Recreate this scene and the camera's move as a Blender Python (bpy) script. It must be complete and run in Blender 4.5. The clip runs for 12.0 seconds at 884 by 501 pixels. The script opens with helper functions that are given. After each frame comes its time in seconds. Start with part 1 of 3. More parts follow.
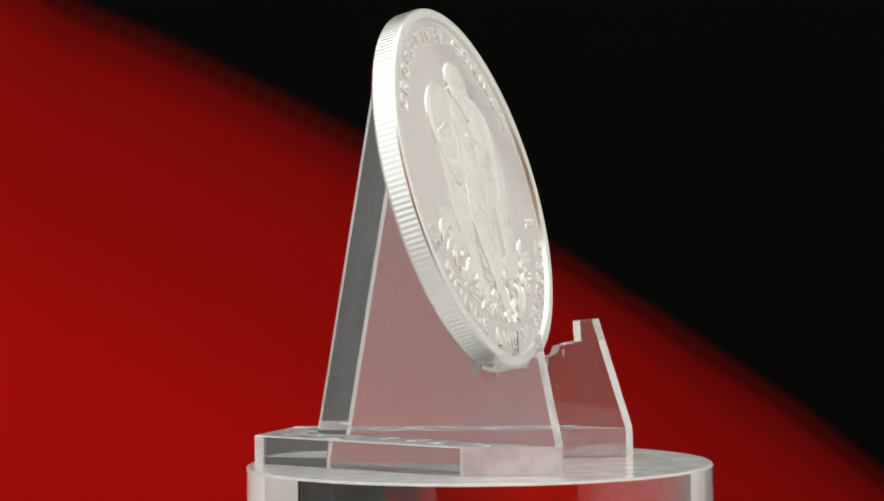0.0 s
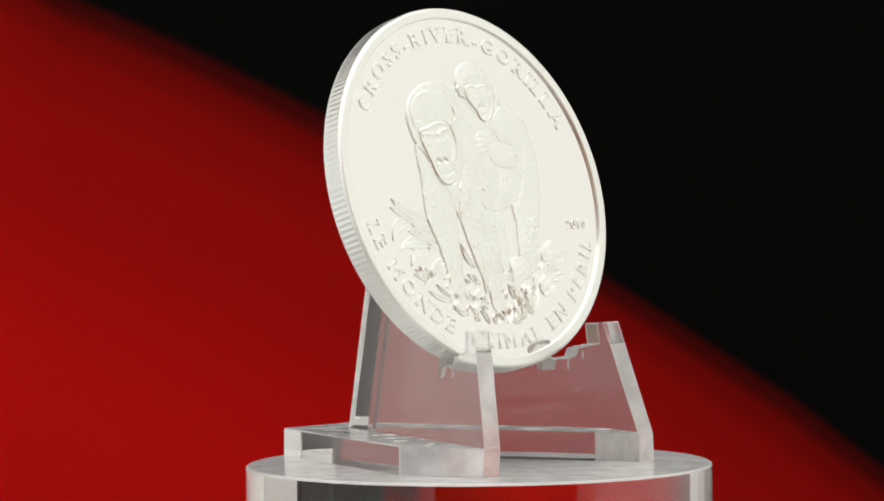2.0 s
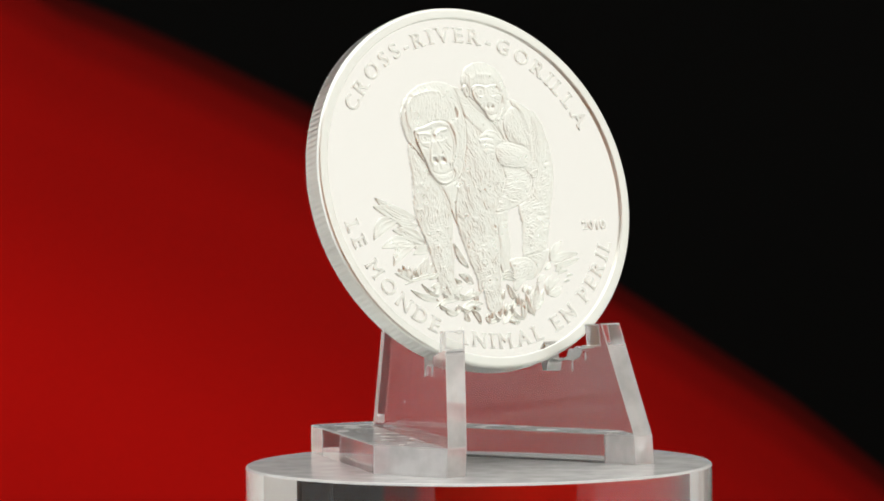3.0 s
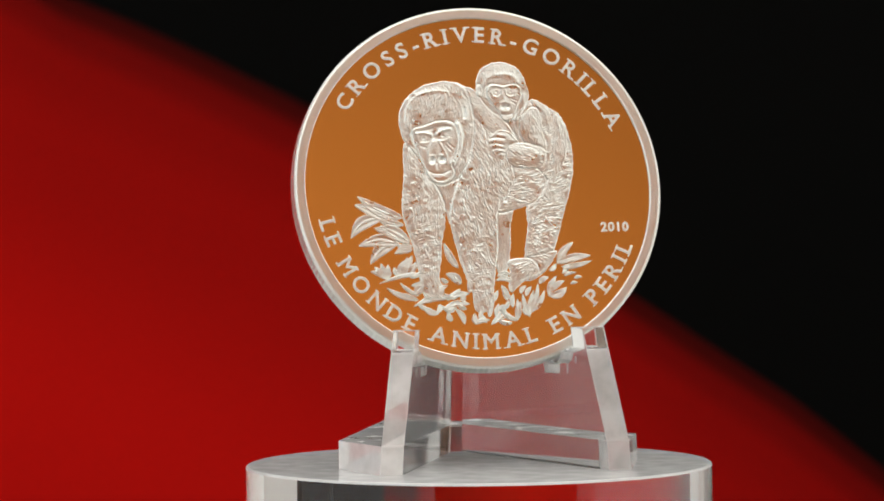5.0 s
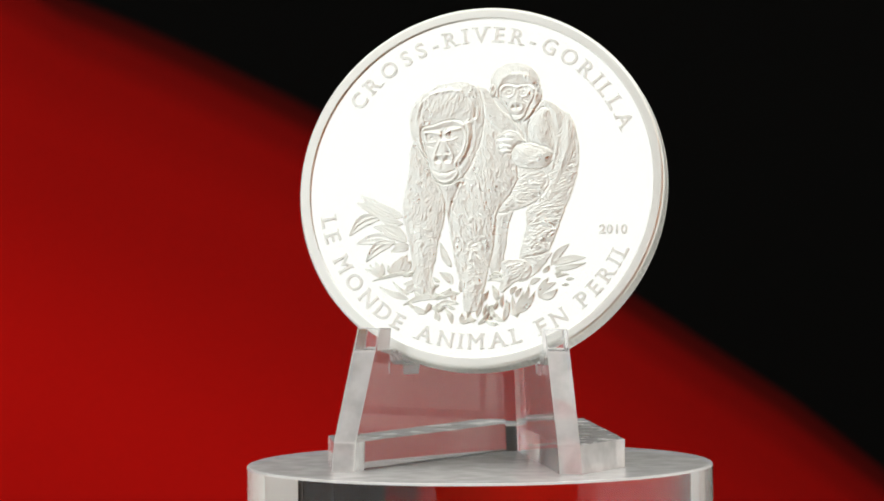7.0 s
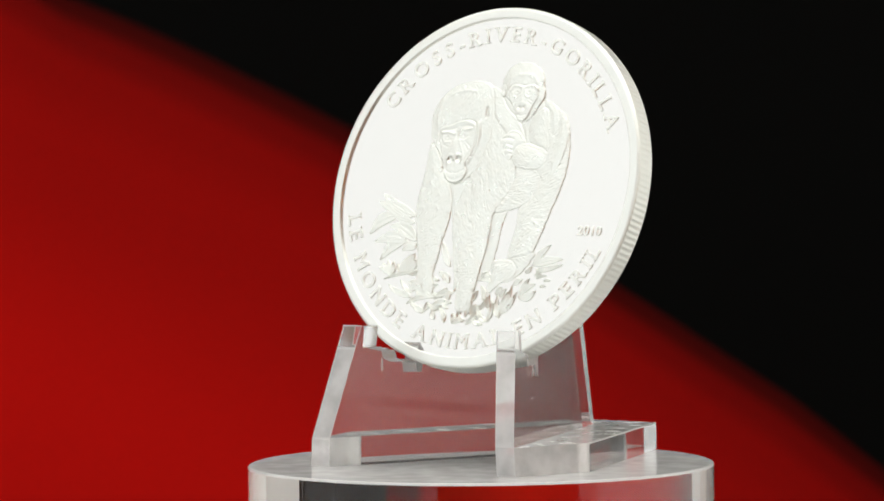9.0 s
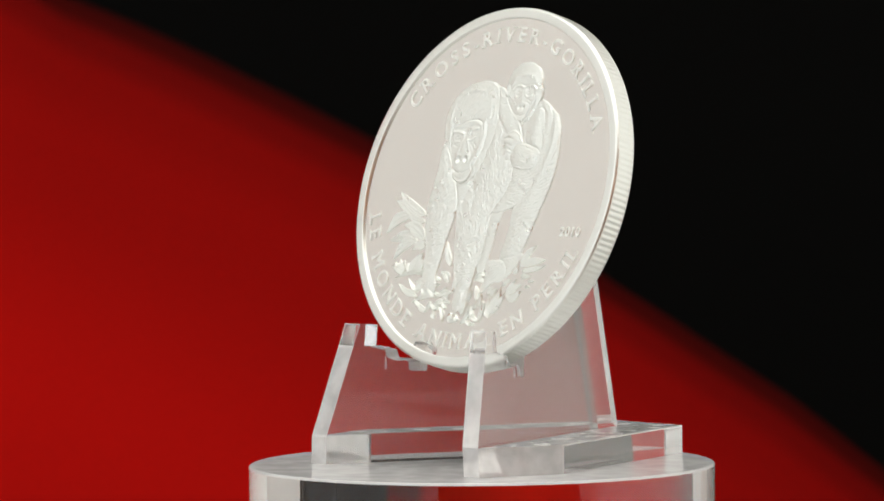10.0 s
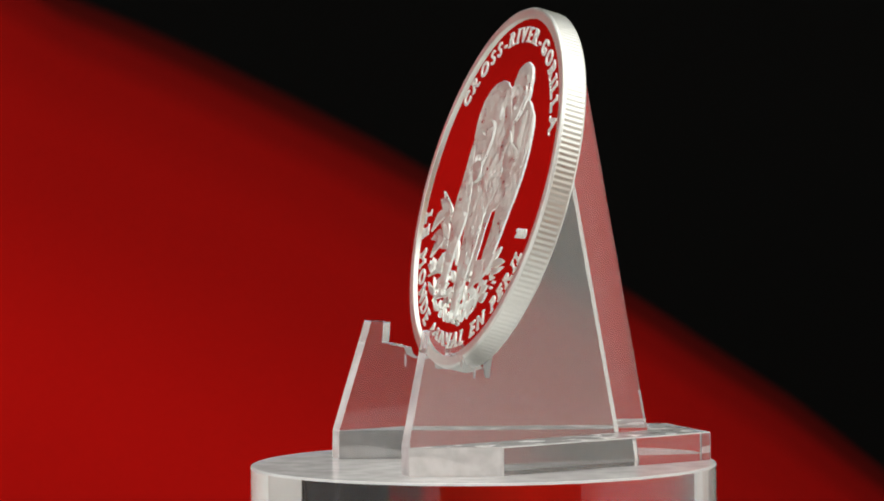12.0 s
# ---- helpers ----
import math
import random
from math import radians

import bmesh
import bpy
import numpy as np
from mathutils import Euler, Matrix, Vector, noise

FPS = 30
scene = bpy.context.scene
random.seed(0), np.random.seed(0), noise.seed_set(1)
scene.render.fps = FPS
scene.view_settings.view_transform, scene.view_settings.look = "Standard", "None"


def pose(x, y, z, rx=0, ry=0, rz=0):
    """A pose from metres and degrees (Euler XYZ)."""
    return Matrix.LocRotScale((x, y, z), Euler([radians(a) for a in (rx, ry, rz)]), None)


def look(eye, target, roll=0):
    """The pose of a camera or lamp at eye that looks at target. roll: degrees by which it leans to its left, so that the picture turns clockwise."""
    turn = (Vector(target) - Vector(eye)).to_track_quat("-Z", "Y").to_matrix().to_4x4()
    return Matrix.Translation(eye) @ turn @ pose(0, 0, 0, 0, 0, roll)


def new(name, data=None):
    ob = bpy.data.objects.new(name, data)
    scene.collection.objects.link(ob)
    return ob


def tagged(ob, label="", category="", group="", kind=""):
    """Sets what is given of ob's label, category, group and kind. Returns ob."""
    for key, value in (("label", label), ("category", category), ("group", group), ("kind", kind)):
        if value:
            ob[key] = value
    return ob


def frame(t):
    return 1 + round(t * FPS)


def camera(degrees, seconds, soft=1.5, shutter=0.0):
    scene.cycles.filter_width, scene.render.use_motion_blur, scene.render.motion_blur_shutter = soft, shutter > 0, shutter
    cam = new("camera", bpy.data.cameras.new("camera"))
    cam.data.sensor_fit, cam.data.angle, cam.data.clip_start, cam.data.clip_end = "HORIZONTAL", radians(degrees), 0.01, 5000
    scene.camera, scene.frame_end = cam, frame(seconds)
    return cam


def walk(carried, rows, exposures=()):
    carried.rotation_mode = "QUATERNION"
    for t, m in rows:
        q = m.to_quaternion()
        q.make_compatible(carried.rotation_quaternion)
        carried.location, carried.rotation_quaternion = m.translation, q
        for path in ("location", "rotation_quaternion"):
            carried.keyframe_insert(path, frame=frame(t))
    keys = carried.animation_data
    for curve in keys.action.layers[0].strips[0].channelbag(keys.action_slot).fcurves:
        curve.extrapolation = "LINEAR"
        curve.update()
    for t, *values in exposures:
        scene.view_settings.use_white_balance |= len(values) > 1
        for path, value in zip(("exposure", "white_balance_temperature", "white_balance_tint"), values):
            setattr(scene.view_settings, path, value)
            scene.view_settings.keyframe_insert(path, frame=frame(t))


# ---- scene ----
cam = camera(10.007, 12.0, soft=1.8)
CAMERA_POSE = Matrix.Translation((-0.004014, -0.52152, 0.044611)) @ pose(0, 0, 0, 87.525, 0, 0) @ pose(0, 0, 0, 0, 0, -0.487)
walk(cam, [(0.0, CAMERA_POSE), (12.0, CAMERA_POSE)])

# ---- light: two softboxes of a product set, an added warm lamp far behind the camera ----
world = bpy.data.worlds.new("dim_studio")
scene.world = world
world.use_nodes = True
world.node_tree.nodes["Background"].inputs["Color"].default_value = (0.9, 0.85, 0.8, 1)
world.node_tree.nodes["Background"].inputs["Strength"].default_value = 0.02
scene.view_settings.exposure = 0.0
SOFTBOX_LEFT, SOFTBOX_RIGHT, SOFTBOX_TOP = 0.86, 0.76, 1.65
# unseen lamp, added to brighten the wall that the coin mirrors
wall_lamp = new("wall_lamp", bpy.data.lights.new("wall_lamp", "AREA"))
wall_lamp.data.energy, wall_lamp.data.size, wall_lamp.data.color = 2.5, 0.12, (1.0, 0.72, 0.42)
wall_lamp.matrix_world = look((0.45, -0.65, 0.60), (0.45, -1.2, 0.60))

MM = 0.001


# ---- materials ----
def nodes_of(name):
    m = bpy.data.materials.new(name)
    m.use_nodes = True
    n, l = m.node_tree.nodes, m.node_tree.links
    return m, n, l, n["Principled BSDF"]


def put(bsdf, **values):
    for key, value in values.items():
        bsdf.inputs[key.replace("_", " ")].default_value = value


def relief_nodes(n, l, bsdf, scale, strength, depth, detail=4.0, stretch=(1, 1, 1)):
    tc = n.new("ShaderNodeTexCoord")
    mp = n.new("ShaderNodeMapping")
    mp.inputs["Scale"].default_value = stretch
    tx = n.new("ShaderNodeTexNoise")
    tx.inputs["Scale"].default_value, tx.inputs["Detail"].default_value = scale, detail
    bp = n.new("ShaderNodeBump")
    bp.inputs["Strength"].default_value, bp.inputs["Distance"].default_value = strength, depth
    l.new(tc.outputs["Object"], mp.inputs["Vector"])
    l.new(mp.outputs["Vector"], tx.inputs["Vector"])
    l.new(tx.outputs["Fac"], bp.inputs["Height"])
    l.new(bp.outputs["Normal"], bsdf.inputs["Normal"])
    return tx


def vary(n, l, source, socket, low, high, lo=0.35, hi=0.65):
    r = n.new("ShaderNodeMapRange")
    r.inputs["From Min"].default_value, r.inputs["From Max"].default_value = lo, hi
    r.inputs["To Min"].default_value, r.inputs["To Max"].default_value = low, high
    l.new(source, r.inputs["Value"])
    l.new(r.outputs["Result"], socket)


def silver(name, rough, spread, grain, strength, tint=(0.93, 0.945, 0.90, 1)):
    m, n, l, b = nodes_of(name)
    put(b, Base_Color=tint, Metallic=1.0, Roughness=rough)
    tx = relief_nodes(n, l, b, grain, strength, 0.00004)
    vary(n, l, tx.outputs["Fac"], b.inputs["Roughness"], rough - spread, rough + spread)
    return m


proof_field = silver("proof_silver_mirror", 0.05, 0.012, 900, 0.015, (0.96, 0.953, 0.925, 1))
rim_silver = silver("polished_silver_rim", 0.37, 0.03, 1800, 0.03)
frosted_silver = silver("frosted_silver", 0.42, 0.08, 8500, 0.45, (0.935, 0.955, 0.905, 1))


def mottle(m, scale, low, high, lo, hi):
    """Patches where the frosting is thin and the polish comes through."""
    n, l = m.node_tree.nodes, m.node_tree.links
    tc, tx = n.new("ShaderNodeTexCoord"), n.new("ShaderNodeTexNoise")
    tx.inputs["Scale"].default_value, tx.inputs["Detail"].default_value = scale, 5.0
    tx.inputs["Roughness"].default_value = 0.7
    l.new(tc.outputs["Object"], tx.inputs["Vector"])
    vary(n, l, tx.outputs["Fac"], n["Principled BSDF"].inputs["Roughness"], low, high, lo, hi)


mottle(frosted_silver, 750, 0.50, 0.22, 0.40, 0.68)
letter_silver = silver("frosted_letter_silver", 0.50, 0.06, 4000, 0.4)
reeded_silver = silver("reeded_silver_edge", 0.34, 0.04, 2500, 0.05)


def acrylic(name, rough, spread, grain, strength, tint=(0.985, 0.99, 0.985, 1), clear=1.0, ior=1.49):
    m, n, l, b = nodes_of(name)
    put(b, Base_Color=tint, Roughness=rough, IOR=ior)
    b.inputs["Transmission Weight"].default_value = clear
    if not strength:
        return m
    tx = relief_nodes(n, l, b, grain, strength, 0.00006)
    if spread:
        vary(n, l, tx.outputs["Fac"], b.inputs["Roughness"], max(0, rough - spread), rough + spread)
    return m


clear_acrylic = acrylic("clear_acrylic", 0.0, 0.0, 120, 0.0, (0.985, 0.985, 0.98, 1), 0.93, 1.53)
handled_acrylic = acrylic("handled_acrylic", 0.02, 0.015, 160, 0.008, (0.985, 0.985, 0.98, 1), 0.93, 1.53)
sawn_acrylic = acrylic("sawn_acrylic_edge", 0.16, 0.06, 300, 0.02, (0.99, 0.99, 0.99, 1), 0.45)
half_polished = acrylic("half_polished_acrylic_edge", 0.07, 0.04, 260, 0.02, (0.99, 0.99, 0.99, 1), 0.5)
patch = half_polished.node_tree.nodes.new("ShaderNodeTexNoise")
half_polished.node_tree.links.new(half_polished.node_tree.nodes.new("ShaderNodeTexCoord").outputs["Object"], patch.inputs["Vector"])
patch.inputs["Scale"].default_value, patch.inputs["Detail"].default_value = 320.0, 5.0
vary(half_polished.node_tree.nodes, half_polished.node_tree.links, patch.outputs["Fac"],
     half_polished.node_tree.nodes["Principled BSDF"].inputs["Transmission Weight"], 0.42, 0.56, 0.38, 0.62)
broken_acrylic = acrylic("broken_acrylic", 0.40, 0.12, 1600, 0.5, (0.93, 0.93, 0.93, 1), 0.6)
pillar_side = acrylic("clear_acrylic_block", 0.012, 0.008, 60, 0.01)


def scuffed_top(name, low, high, clear):
    m, n, l, b = nodes_of(name)
    put(b, IOR=1.49)
    b.inputs["Transmission Weight"].default_value = clear
    tx = relief_nodes(n, l, b, 340, 0.012, 0.00008, 3.0)
    vary(n, l, tx.outputs["Fac"], b.inputs["Roughness"], low, high)
    mix = n.new("ShaderNodeMix")
    mix.data_type = "RGBA"
    mix.inputs["A"].default_value, mix.inputs["B"].default_value = (0.86, 0.86, 0.855, 1), (0.92, 0.92, 0.915, 1)
    l.new(tx.outputs["Fac"], mix.inputs["Factor"])
    l.new(mix.outputs["Result"], b.inputs["Base Color"])
    return m


pillar_top = scuffed_top("scuffed_acrylic_top", 0.13, 0.20, 0.22)
foot_top = scuffed_top("scuffed_foot_top", 0.16, 0.30, 0.45)


def plain(name, color, rough, grain=40.0, change=0.12, bump=0.1):
    m, n, l, b = nodes_of(name)
    put(b, Roughness=rough)
    tx = relief_nodes(n, l, b, grain, bump, 0.0006)
    mix = n.new("ShaderNodeMix")
    mix.data_type = "RGBA"
    mix.inputs["A"].default_value = (*[c * (1 - change) for c in color], 1)
    mix.inputs["B"].default_value = (*[min(1, c * (1 + change)) for c in color], 1)
    l.new(tx.outputs["Fac"], mix.inputs["Factor"])
    l.new(mix.outputs["Result"], b.inputs["Base Color"])
    return m


def glowing(name, color, strength, half=1.0, fall=0.0):
    """A diffuser cloth; fall: how much weaker it glows at its far end than at the end beside the lamp head."""
    m, n, l, b = nodes_of(name)
    put(b, Base_Color=(0.2, 0.2, 0.2, 1), Roughness=0.7)
    tx = relief_nodes(n, l, b, 9, 0.05, 0.001)
    b.inputs["Emission Color"].default_value = (*color, 1)
    tc, sp = n.new("ShaderNodeTexCoord"), n.new("ShaderNodeSeparateXYZ")
    l.new(tc.outputs["Object"], sp.inputs[0])
    vary(n, l, sp.outputs["X"], b.inputs["Emission Strength"], strength * (1 + fall / 2), strength * (1 - fall / 2), -half, half)
    return m


def backdrop_cloth():
    """Red cloth lying in a slope over black cloth; the edge of the fold is soft, and the red's light falloff is
    painted.
    """
    m, n, l, b = nodes_of("red_and_black_cloth_painted_falloff")
    put(b, Roughness=0.95)
    b.inputs["Specular IOR Level"].default_value = 0.05
    tc = n.new("ShaderNodeTexCoord")
    sp = n.new("ShaderNodeSeparateXYZ")
    l.new(tc.outputs["Object"], sp.inputs[0])

    def calc(op, a, c):
        k = n.new("ShaderNodeMath")
        k.operation = op
        for i, v in enumerate((a, c)):
            if isinstance(v, (int, float)):
                k.inputs[i].default_value = v
            else:
                l.new(v, k.inputs[i])
        return k.outputs[0]

    x, z = sp.outputs["X"], sp.outputs["Z"]
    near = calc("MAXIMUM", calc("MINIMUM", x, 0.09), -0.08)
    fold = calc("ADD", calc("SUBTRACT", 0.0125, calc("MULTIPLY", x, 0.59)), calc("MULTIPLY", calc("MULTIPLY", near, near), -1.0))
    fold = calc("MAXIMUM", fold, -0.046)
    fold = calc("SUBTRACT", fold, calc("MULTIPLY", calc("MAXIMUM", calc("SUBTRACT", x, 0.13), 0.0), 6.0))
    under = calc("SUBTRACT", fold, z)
    wave = n.new("ShaderNodeTexNoise")
    wave.inputs["Scale"].default_value, wave.inputs["Detail"].default_value = 14.0, 2.0
    l.new(tc.outputs["Object"], wave.inputs["Vector"])
    under = calc("ADD", under, calc("MULTIPLY", calc("SUBTRACT", wave.outputs["Fac"], 0.5), 0.006))
    # uneven lighting put into the colour: the red dims gradually towards the fold
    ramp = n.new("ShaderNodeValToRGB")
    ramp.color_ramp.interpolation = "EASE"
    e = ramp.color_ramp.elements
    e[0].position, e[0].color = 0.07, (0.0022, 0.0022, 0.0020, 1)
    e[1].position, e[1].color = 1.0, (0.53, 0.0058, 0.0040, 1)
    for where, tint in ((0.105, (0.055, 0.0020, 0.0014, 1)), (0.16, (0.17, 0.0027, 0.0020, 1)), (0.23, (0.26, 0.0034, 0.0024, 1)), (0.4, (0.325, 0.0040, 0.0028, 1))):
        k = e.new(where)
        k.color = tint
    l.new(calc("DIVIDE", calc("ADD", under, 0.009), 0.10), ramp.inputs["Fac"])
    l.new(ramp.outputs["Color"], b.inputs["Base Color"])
    return m


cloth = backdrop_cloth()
white_fabric = plain("white_fabric", (0.83, 0.815, 0.80), 0.9, 30, 0.06)
black_housing = plain("black_housing", (0.02, 0.02, 0.02), 0.6)
ochre_wall = plain("ochre_wall_paint", (0.62, 0.254, 0.056), 0.85, 6, 0.10)
pale_paint = plain("pale_studio_paint", (0.55, 0.54, 0.52), 0.85, 5)
table_top = plain("grey_table_laminate", (0.52, 0.515, 0.505), 0.5, 25)


# ---- building helpers ----
def mesh_object(name, bm, materials, parent=None, label="", smooth=None):
    """One bmesh, in millimetres, as one mesh object."""
    me = bpy.data.meshes.new(name)
    bmesh.ops.scale(bm, vec=(MM, MM, MM), verts=bm.verts)
    bm.to_mesh(me)
    bm.free()
    for m in materials if isinstance(materials, (list, tuple)) else [materials]:
        me.materials.append(m)
    if smooth is not None:
        for p in me.polygons:
            p.use_smooth = True
        me.set_sharp_from_angle(angle=radians(smooth))
    ob = new(name, me)
    if parent:
        ob.parent = parent
    if label:
        tagged(ob, label)
    return ob


def part(name, bm, materials, parent, label="", smooth=None):
    return mesh_object(name, bm, materials, parent, label, smooth)


def slab(bm, corners, z0, z1):
    """An upright prism over a plan outline."""
    low = [bm.verts.new((x, y, z0)) for x, y in corners]
    top = [bm.verts.new((x, y, z1)) for x, y in corners]
    faces = [bm.faces.new(low[::-1]), bm.faces.new(top)]
    k = len(corners)
    faces += [bm.faces.new((low[i], low[(i + 1) % k], top[(i + 1) % k], top[i])) for i in range(k)]
    bmesh.ops.recalc_face_normals(bm, faces=faces)
    return faces


def box(bm, x0, x1, y0, y1, z0, z1):
    return slab(bm, [(x0, y0), (x1, y0), (x1, y1), (x0, y1)], z0, z1)


def soften(bm, width, segments=2, angle=30):
    edges = [e for e in bm.edges if len(e.link_faces) == 2 and e.calc_face_angle(0) > radians(angle)]
    bmesh.ops.bevel(bm, geom=edges, offset=width, segments=segments, affect="EDGES", profile=0.5, clamp_overlap=True)


def outward(bm):
    """Turns the faces of an open shell outwards: the shell is closed by a lid for the test, and the lid taken off again."""
    lid = bmesh.ops.holes_fill(bm, edges=[e for e in bm.edges if e.is_boundary], sides=0)["faces"]
    bmesh.ops.recalc_face_normals(bm, faces=bm.faces)
    bmesh.ops.delete(bm, geom=lid, context="FACES_ONLY")


# ---- the studio round the set ----
def room():
    x0, x1, y0, y1, z0, z1, w = -1500, 1500, -1200, 1100, -800, 1500, 60
    for name, dims, m, label in (
            ("floor", (x0, x1, y0, y1, z0 - w, z0), pale_paint, "pale studio floor"),
            ("ceiling", (x0, x1, y0, y1, z1, z1 + w), pale_paint, "pale studio ceiling"),
            ("wall_north", (x0 - w, x1 + w, y1, y1 + w, z0 - w, z1 + w), pale_paint, "pale painted studio wall"),
            ("wall_south", (x0 - w, x1 + w, y0 - w, y0, z0 - w, z1 + w), ochre_wall, "warm ochre painted studio wall"),
            ("wall_west", (x0 - w, x0, y0, y1, z0 - w, z1 + w), pale_paint, "pale painted studio wall"),
            ("wall_east", (x1, x1 + w, y0, y1, z0 - w, z1 + w), pale_paint, "pale painted studio wall")):
        bm = bmesh.new()
        box(bm, *dims)
        tagged(mesh_object(name, bm, m), label, name.split("_")[0], kind="structure")


def backdrop():
    bm = bmesh.new()
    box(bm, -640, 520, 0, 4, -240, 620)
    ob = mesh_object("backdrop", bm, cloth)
    ob.location = (0, 0.5, 0)
    tagged(ob, "red cloth sloping over black cloth behind the stand", "backdrop", kind="structure")


def table():
    root = tagged(new("table"), "grey laminate table under the clear pillar", "table")
    root.location = (0, 0, -0.8)
    bm = bmesh.new()
    box(bm, -420, 420, -380, 420, 684, 708)
    soften(bm, 3)
    part("tabletop", bm, table_top, root)
    for x in (-380, 380):
        for y in (-340, 380):
            bm = bmesh.new()
            box(bm, x - 18, x + 18, y - 18, y + 18, 0, 684)
            soften(bm, 2)
            part("leg", bm, black_housing, root)


def softbox(az0, az1, reach, strength, tint, label, low, high):
    """A tall softbox whose glowing cloth spans two bearings from the coin (degrees from straight back, to the right)."""
    a, b = [Vector((math.sin(radians(q)) * reach, math.cos(radians(q)) * reach, 0)) for q in (az0, az1)]
    mid, along = (a + b) / 2, (b - a).normalized()
    width = (b - a).length
    out = Vector((mid.x, mid.y, 0)).normalized()
    root = tagged(new("softbox"), label, "softbox", group="softboxes of the set")
    root.matrix_world = Matrix.Translation((mid.x * MM, mid.y * MM, -0.8)) @ Matrix(((along.x, out.x, 0, 0), (along.y, out.y, 0, 0), (0, 0, 1, 0), (0, 0, 0, 1)))
    w, lo, hi = width / 2, low + 800, high + 800
    bm = bmesh.new()
    box(bm, -w, w, 0, 3, lo, hi)
    part("diffuser", bm, glowing("softbox_cloth", tint, strength, w * MM, 0.24), root, "glowing white diffuser cloth")
    bm = bmesh.new()
    box(bm, -w, w, 6, 60, lo - 12, hi + 12)
    soften(bm, 6)
    part("housing", bm, black_housing, root, "black fabric housing")
    for x in (-w * 0.6, w * 0.6):
        bm = bmesh.new()
        box(bm, x - 12, x + 12, 22, 46, 0, lo - 12)
        part("stand_pole", bm, black_housing, root)


def overhead_softbox():
    root = tagged(new("softbox"), "overhead white softbox hanging from the ceiling, glowing", "softbox", group="softboxes of the set")
    root.location = (0, 0, 0.53)
    bm = bmesh.new()
    box(bm, -520, 520, -430, 360, 0, 3)
    part("diffuser", bm, glowing("overhead_softbox_cloth", (1.0, 0.99, 0.94), SOFTBOX_TOP), root, "glowing white diffuser cloth")
    bm = bmesh.new()
    box(bm, -525, 525, -435, 365, 6, 60)
    soften(bm, 6)
    part("housing", bm, black_housing, root, "black fabric housing")
    bm = bmesh.new()
    box(bm, -12, 12, -12, 12, 60, 970)
    part("hanging_pole", bm, black_housing, root)


def fabric_wing(az0, az1, r0, r1, low, label):
    a, b = [Vector((math.sin(radians(q)) * r, math.cos(radians(q)) * r, 0)) for q, r in ((az0, r0), (az1, r1))]
    side = (b - a).normalized().cross(Vector((0, 0, 1))) * 4
    bm = bmesh.new()
    slab(bm, [(p.x, p.y) for p in (a, b, b + side, a + side)], low, 500)
    for p in (a.lerp(b, 0.1), a.lerp(b, 0.9)):
        for f in slab(bm, [(p.x + dx + side.x, p.y + dy + side.y) for dx, dy in ((0, 0), (6, 0), (6, 6), (0, 6))], -800, low):
            f.material_index = 1
    tagged(mesh_object("reflector_panel", bm, [white_fabric, black_housing]), label, "reflector panel")


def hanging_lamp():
    """Made-up housing for the added warm lamp that washes the wall behind the camera."""
    root = tagged(new("hanging_lamp"), "black hanging lamp, unseen and added to wash the ochre wall", "lamp")
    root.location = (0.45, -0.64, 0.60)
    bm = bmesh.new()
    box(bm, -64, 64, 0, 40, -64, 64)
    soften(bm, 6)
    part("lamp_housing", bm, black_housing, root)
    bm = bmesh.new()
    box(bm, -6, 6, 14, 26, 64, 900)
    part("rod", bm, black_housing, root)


room()
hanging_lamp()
backdrop()
table()
softbox(-158.8, -86, 560, SOFTBOX_LEFT, (0.97, 0.99, 0.985), "large white softbox on stands, glowing", -120, 505)
softbox(133, 54, 560, SOFTBOX_RIGHT, (1.0, 0.985, 0.91), "large white softbox on stands, glowing", -120, 505)
overhead_softbox()
fabric_wing(-86.0, -50.15, 563, 590, -160, "white fabric reflector standing beside the red cloth")
fabric_wing(54.0, 36, 563, 556, -130, "white fabric reflector standing upright beside the black cloth")
fabric_wing(35.9, 24, 556, 520, 4, "white fabric reflector standing before the black cloth")


# ---- clear pillar ----
def pillar():
    root = tagged(new("display_pillar"), "round clear acrylic display pillar with a scuffed top", "pillar")
    bm = bmesh.new()
    cx, cy, r, seg = -0.343, 0.193, 24.15, 160
    rings = []
    for rr, z in ((r - 0.5, -92), (r, -91.4), (r, -0.26), (r - 0.08, -0.07), (r - 0.25, 0)):
        rings.append([bm.verts.new((cx + rr * math.cos(2 * math.pi * i / seg), cy + rr * math.sin(2 * math.pi * i / seg), z)) for i in range(seg)])
    for k in range(len(rings) - 1):
        for i in range(seg):
            f = bm.faces.new((rings[k][i], rings[k][(i + 1) % seg], rings[k + 1][(i + 1) % seg], rings[k + 1][i]))
            f.material_index = 1 if k >= 2 else 0
    bm.faces.new(rings[0][::-1])
    top = bm.faces.new(rings[-1])
    top.material_index = 1
    part("block", bm, [pillar_side, pillar_top], root, smooth=12)
    return root


# ---- clear easel ----
SLOPE, LEAN = 0.365, 0.18
COIN_Y, COIN_Z, COIN_TILT, COIN_R, COIN_T = 0.45, 28.665, 16.26, 19.3, 2.65
SIN, COS, TAN = math.sin(radians(COIN_TILT)), math.cos(radians(COIN_TILT)), math.tan(radians(COIN_TILT))


def back_plane(z):
    return COIN_Y + (COIN_T + 0.05) / COS + (z - COIN_Z) * TAN


def outer_x(y, z):
    return 1.9 + (18.1 - LEAN * z - y) * SLOPE


def inner_x(y, z):
    return 0.6 + (14.6 - LEAN * z - y) * 0.375


FOOT = 2.95


